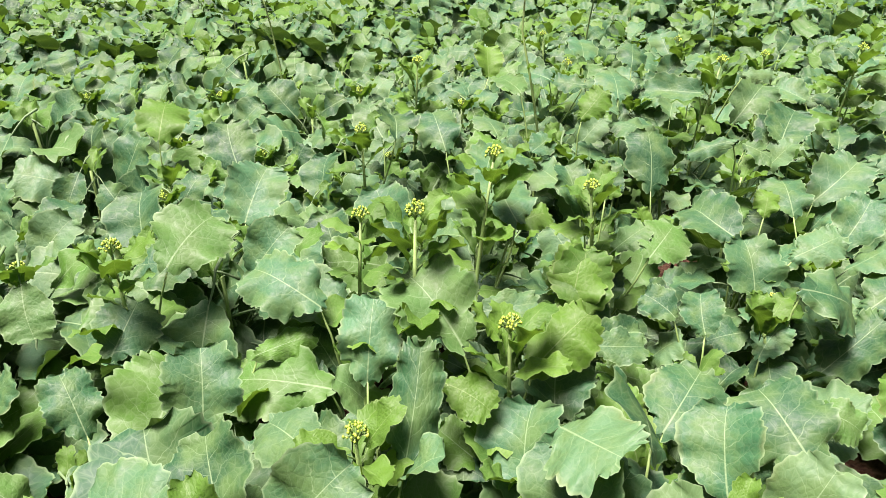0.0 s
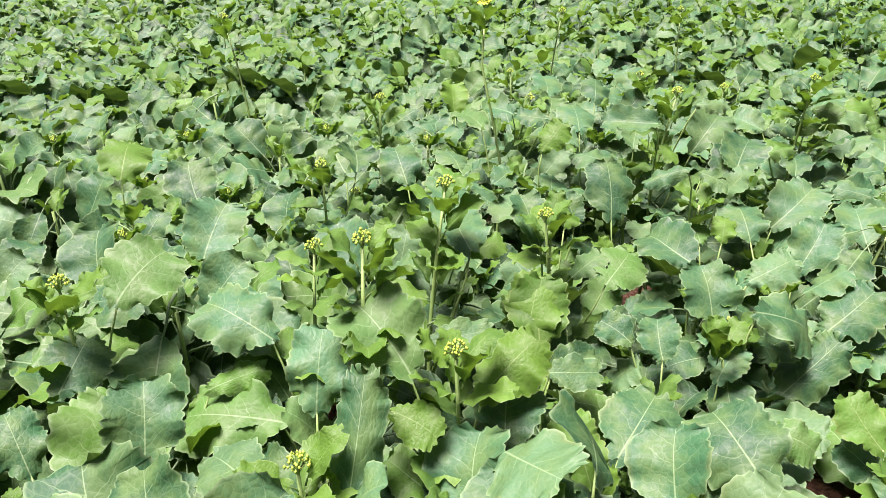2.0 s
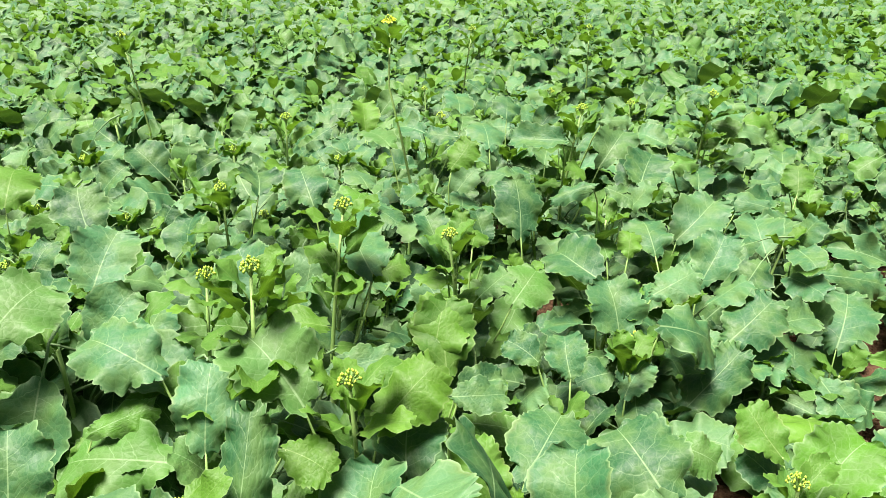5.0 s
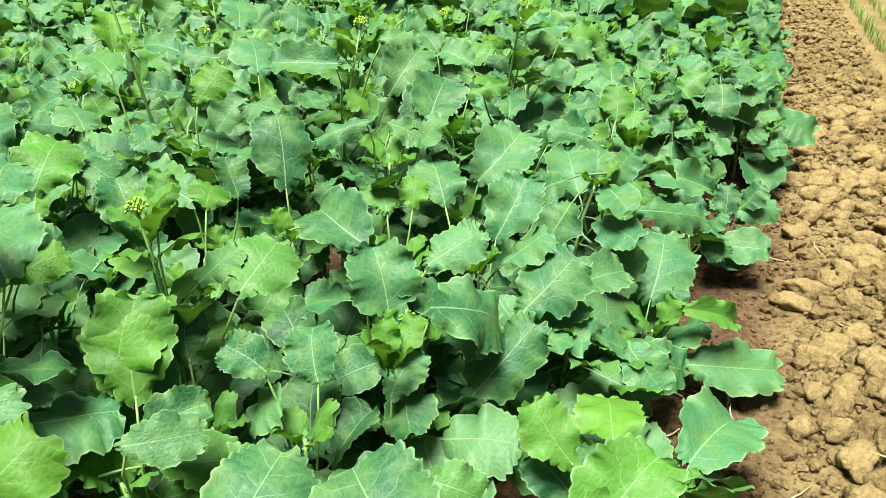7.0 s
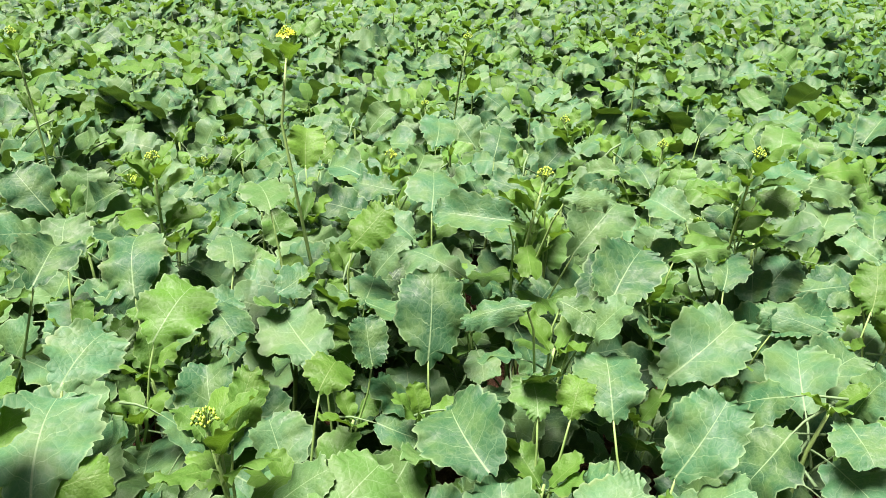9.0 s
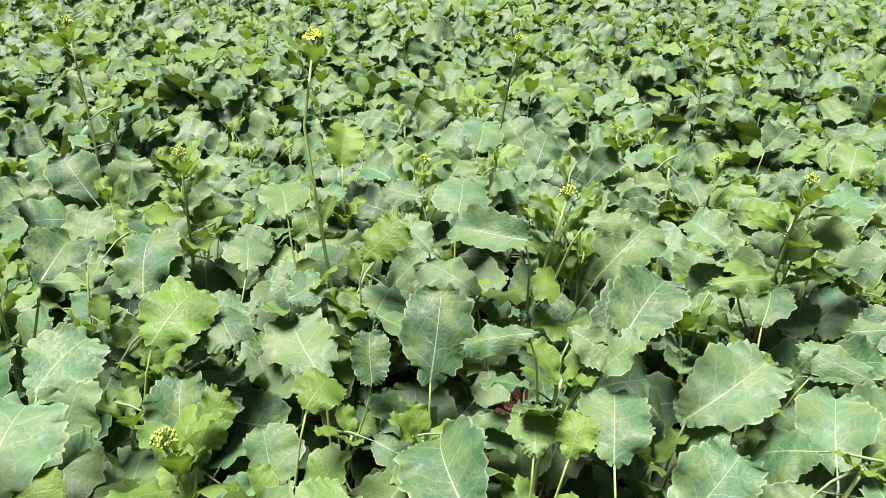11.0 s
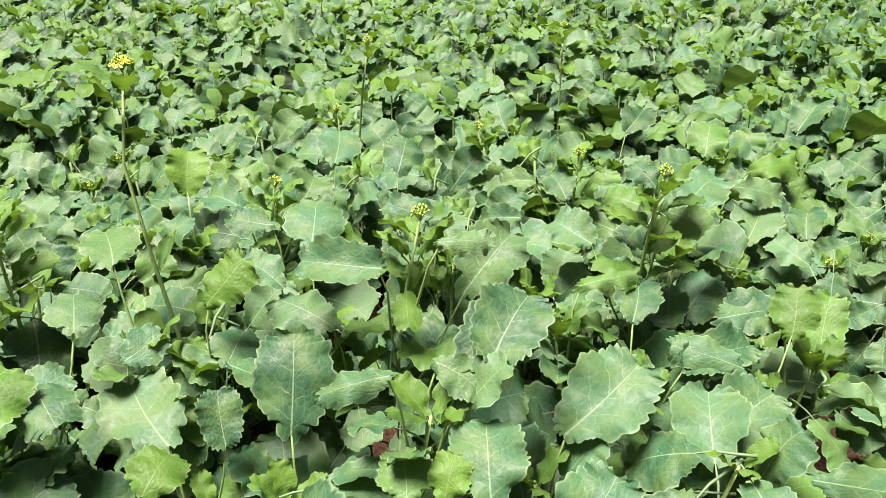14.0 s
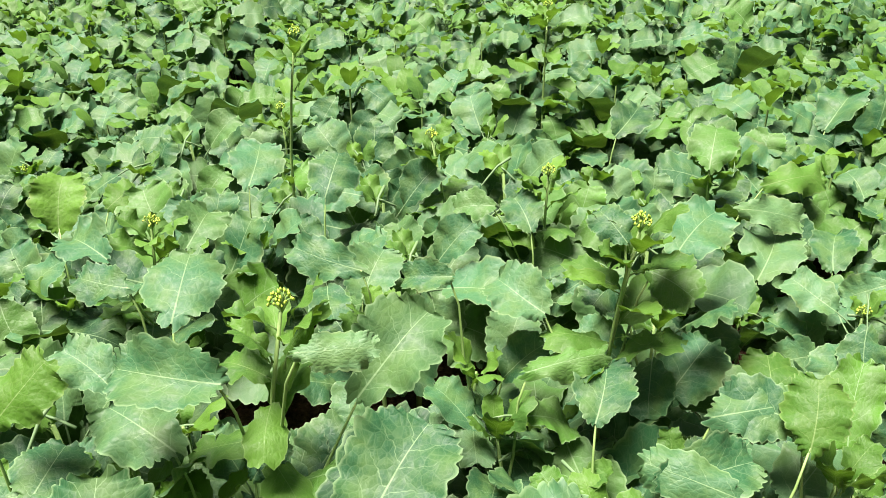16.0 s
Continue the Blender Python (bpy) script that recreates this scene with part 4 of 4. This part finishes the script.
CLOD_MESH = [mesh_of("clod", *lump_of_earth(600 + i, 3), None, [CLOD], smooth=True) for i in range(12)]
CRUMBS = [lump_of_earth(640 + i, 1) for i in range(6)]
rc = random.Random(17)
clod_spots, crumb_spots = [], []
for i in range(15000):
    s, n = 1.0 + 13.0 * rc.random() ** 1.7, rc.gauss(0.78, 0.22)
    if 0.22 < n < 1.12:
        size = min(0.048, 0.0075 * math.exp(abs(rc.gauss(0, 0.75))))
        size *= 0.5 if n < 0.5 else 1.0
        clod_spots.append((s, n, size, rc.uniform(0, 6.28), rc.randrange(12)))
for i in range(6000):
    s, n = 1.0 + 6 * rc.random() ** 1.3, rc.uniform(0.05, 1.15) if i % 3 else rc.uniform(0.5, 1.1)
    crumb_spots.append((s, n, rc.uniform(0.0025, 0.010), rc.uniform(0, 6.28), rc.randrange(6)))


def clod_pose(s, n, size, turn):
    return Matrix.Translation(place(s, n) + Vector((0, 0, size * 0.42))) @ Euler((turn * 0.07 - 0.2, turn * 0.05 - 0.15, turn)).to_matrix().to_4x4() @ Matrix.Scale(size, 4)


front = sorted((q for q in clod_spots if q[0] < 5.0), key=lambda q: -q[2])[:280]
for s, n, size, turn, k in front:
    ob = new("clod", CLOD_MESH[k])
    ob.parent = ground
    ob.matrix_local = clod_pose(s, n, size, turn)


def scatter(name, shapes, where, mat, label):
    V, F = [], []
    for s, n, size, turn, k in where:
        m = np.array(clod_pose(s, n, size, turn))
        v, f = shapes[k]
        V.append(np.array(v) @ m[:3, :3].T + m[:3, 3])
        F.append(np.array(f) + BASE[0])
        BASE[0] += len(v)
    me = mesh_of(name, np.concatenate(V).tolist(), np.concatenate(F).tolist(), None, [mat], smooth=False)
    return tagged(new(name, me), label, "soil", kind="stuff")


BASE = [0]
taken = set(front)
small = [(v, f) for v, f in (lump_of_earth(600 + i, 1) for i in range(12))]
scatter("earth_clods", small, [q for q in clod_spots if q not in taken], SOIL, "pale brown dry clods along the earth bund")
BASE = [0]
scatter("soil_crumbs", CRUMBS, crumb_spots, SOIL, "fine brown soil crumbs between crop and bund")

# ---- dry straw on the earth ----
def straw_data(seed, length):
    r = random.Random(seed)
    pts, p, a = [], Vector((0, 0, 0)), 0.0
    for i in range(6):
        pts.append(p.copy())
        a += r.uniform(-0.3, 0.3)
        p += Vector((math.cos(a), math.sin(a), r.uniform(-0.05, 0.06))) * length / 5
    v, f = tube(pts, [0.0022, 0.0024, 0.0022, 0.002, 0.0018, 0.0012], 5)
    return mesh_of("straw", v, f, None, [STRAW])


STRAWS = [straw_data(700 + i, 0.07 + 0.025 * i) for i in range(6)]
rs = random.Random(23)
for i in range(46):
    s = 1.4 + 5.5 * rs.random()
    n = rs.uniform(0.28, 0.62) if i % 3 else rs.uniform(0.6, 1.05)
    if i < 12:
        s, n = rs.uniform(1.75, 2.15), rs.uniform(0.22, 0.42)
    ob = tagged(new("straw", rs.choice(STRAWS)), "thin dry straw stalk lying on the soil", "straw", "straw on the earth bund")
    ob.matrix_basis = Matrix.Translation(place(s, n) + Vector((0, 0, 0.008))) @ Matrix.Rotation(rs.uniform(0, 6.28), 4, "Z") @ Matrix.Rotation(rs.uniform(-0.12, 0.12), 4, "Y")

# ---- young wheat in drilled rows beyond the bund ----
gv, gf = [], []
rw = random.Random(31)
for row in range(26):
    n0 = 1.23 + row * 0.21
    for i in range(420 if row < 5 else 220):
        s = rw.uniform(1.5, 16)
        n = n0 + rw.gauss(0, 0.022)
        c = place(s, n)
        for k in range(3):
            a, h = rw.uniform(0, 6.28), rw.uniform(0.06, 0.13) * (1.25 if row == 0 else 1.0)
            d = Vector((math.cos(a), math.sin(a), 0))
            e = Vector((-d.y, d.x, 0)) * 0.0028
            l = rw.uniform(0.15, 0.6) * h
            o = len(gv)
            gv += [c - e, c + e, c + d * l * 0.35 + e * 0.8 + Vector((0, 0, h * 0.6)), c + d * l * 0.35 - e * 0.8 + Vector((0, 0, h * 0.6)), c + d * l + Vector((0, 0, h))]
            gf += [(o, o + 1, o + 2, o + 3), (o + 3, o + 2, o + 4)]
wheat = new("young_wheat", mesh_of("young_wheat", gv, gf, None, [GRASS]))
tagged(wheat, "rows of short young green wheat on pale soil", "grass", kind="stuff")
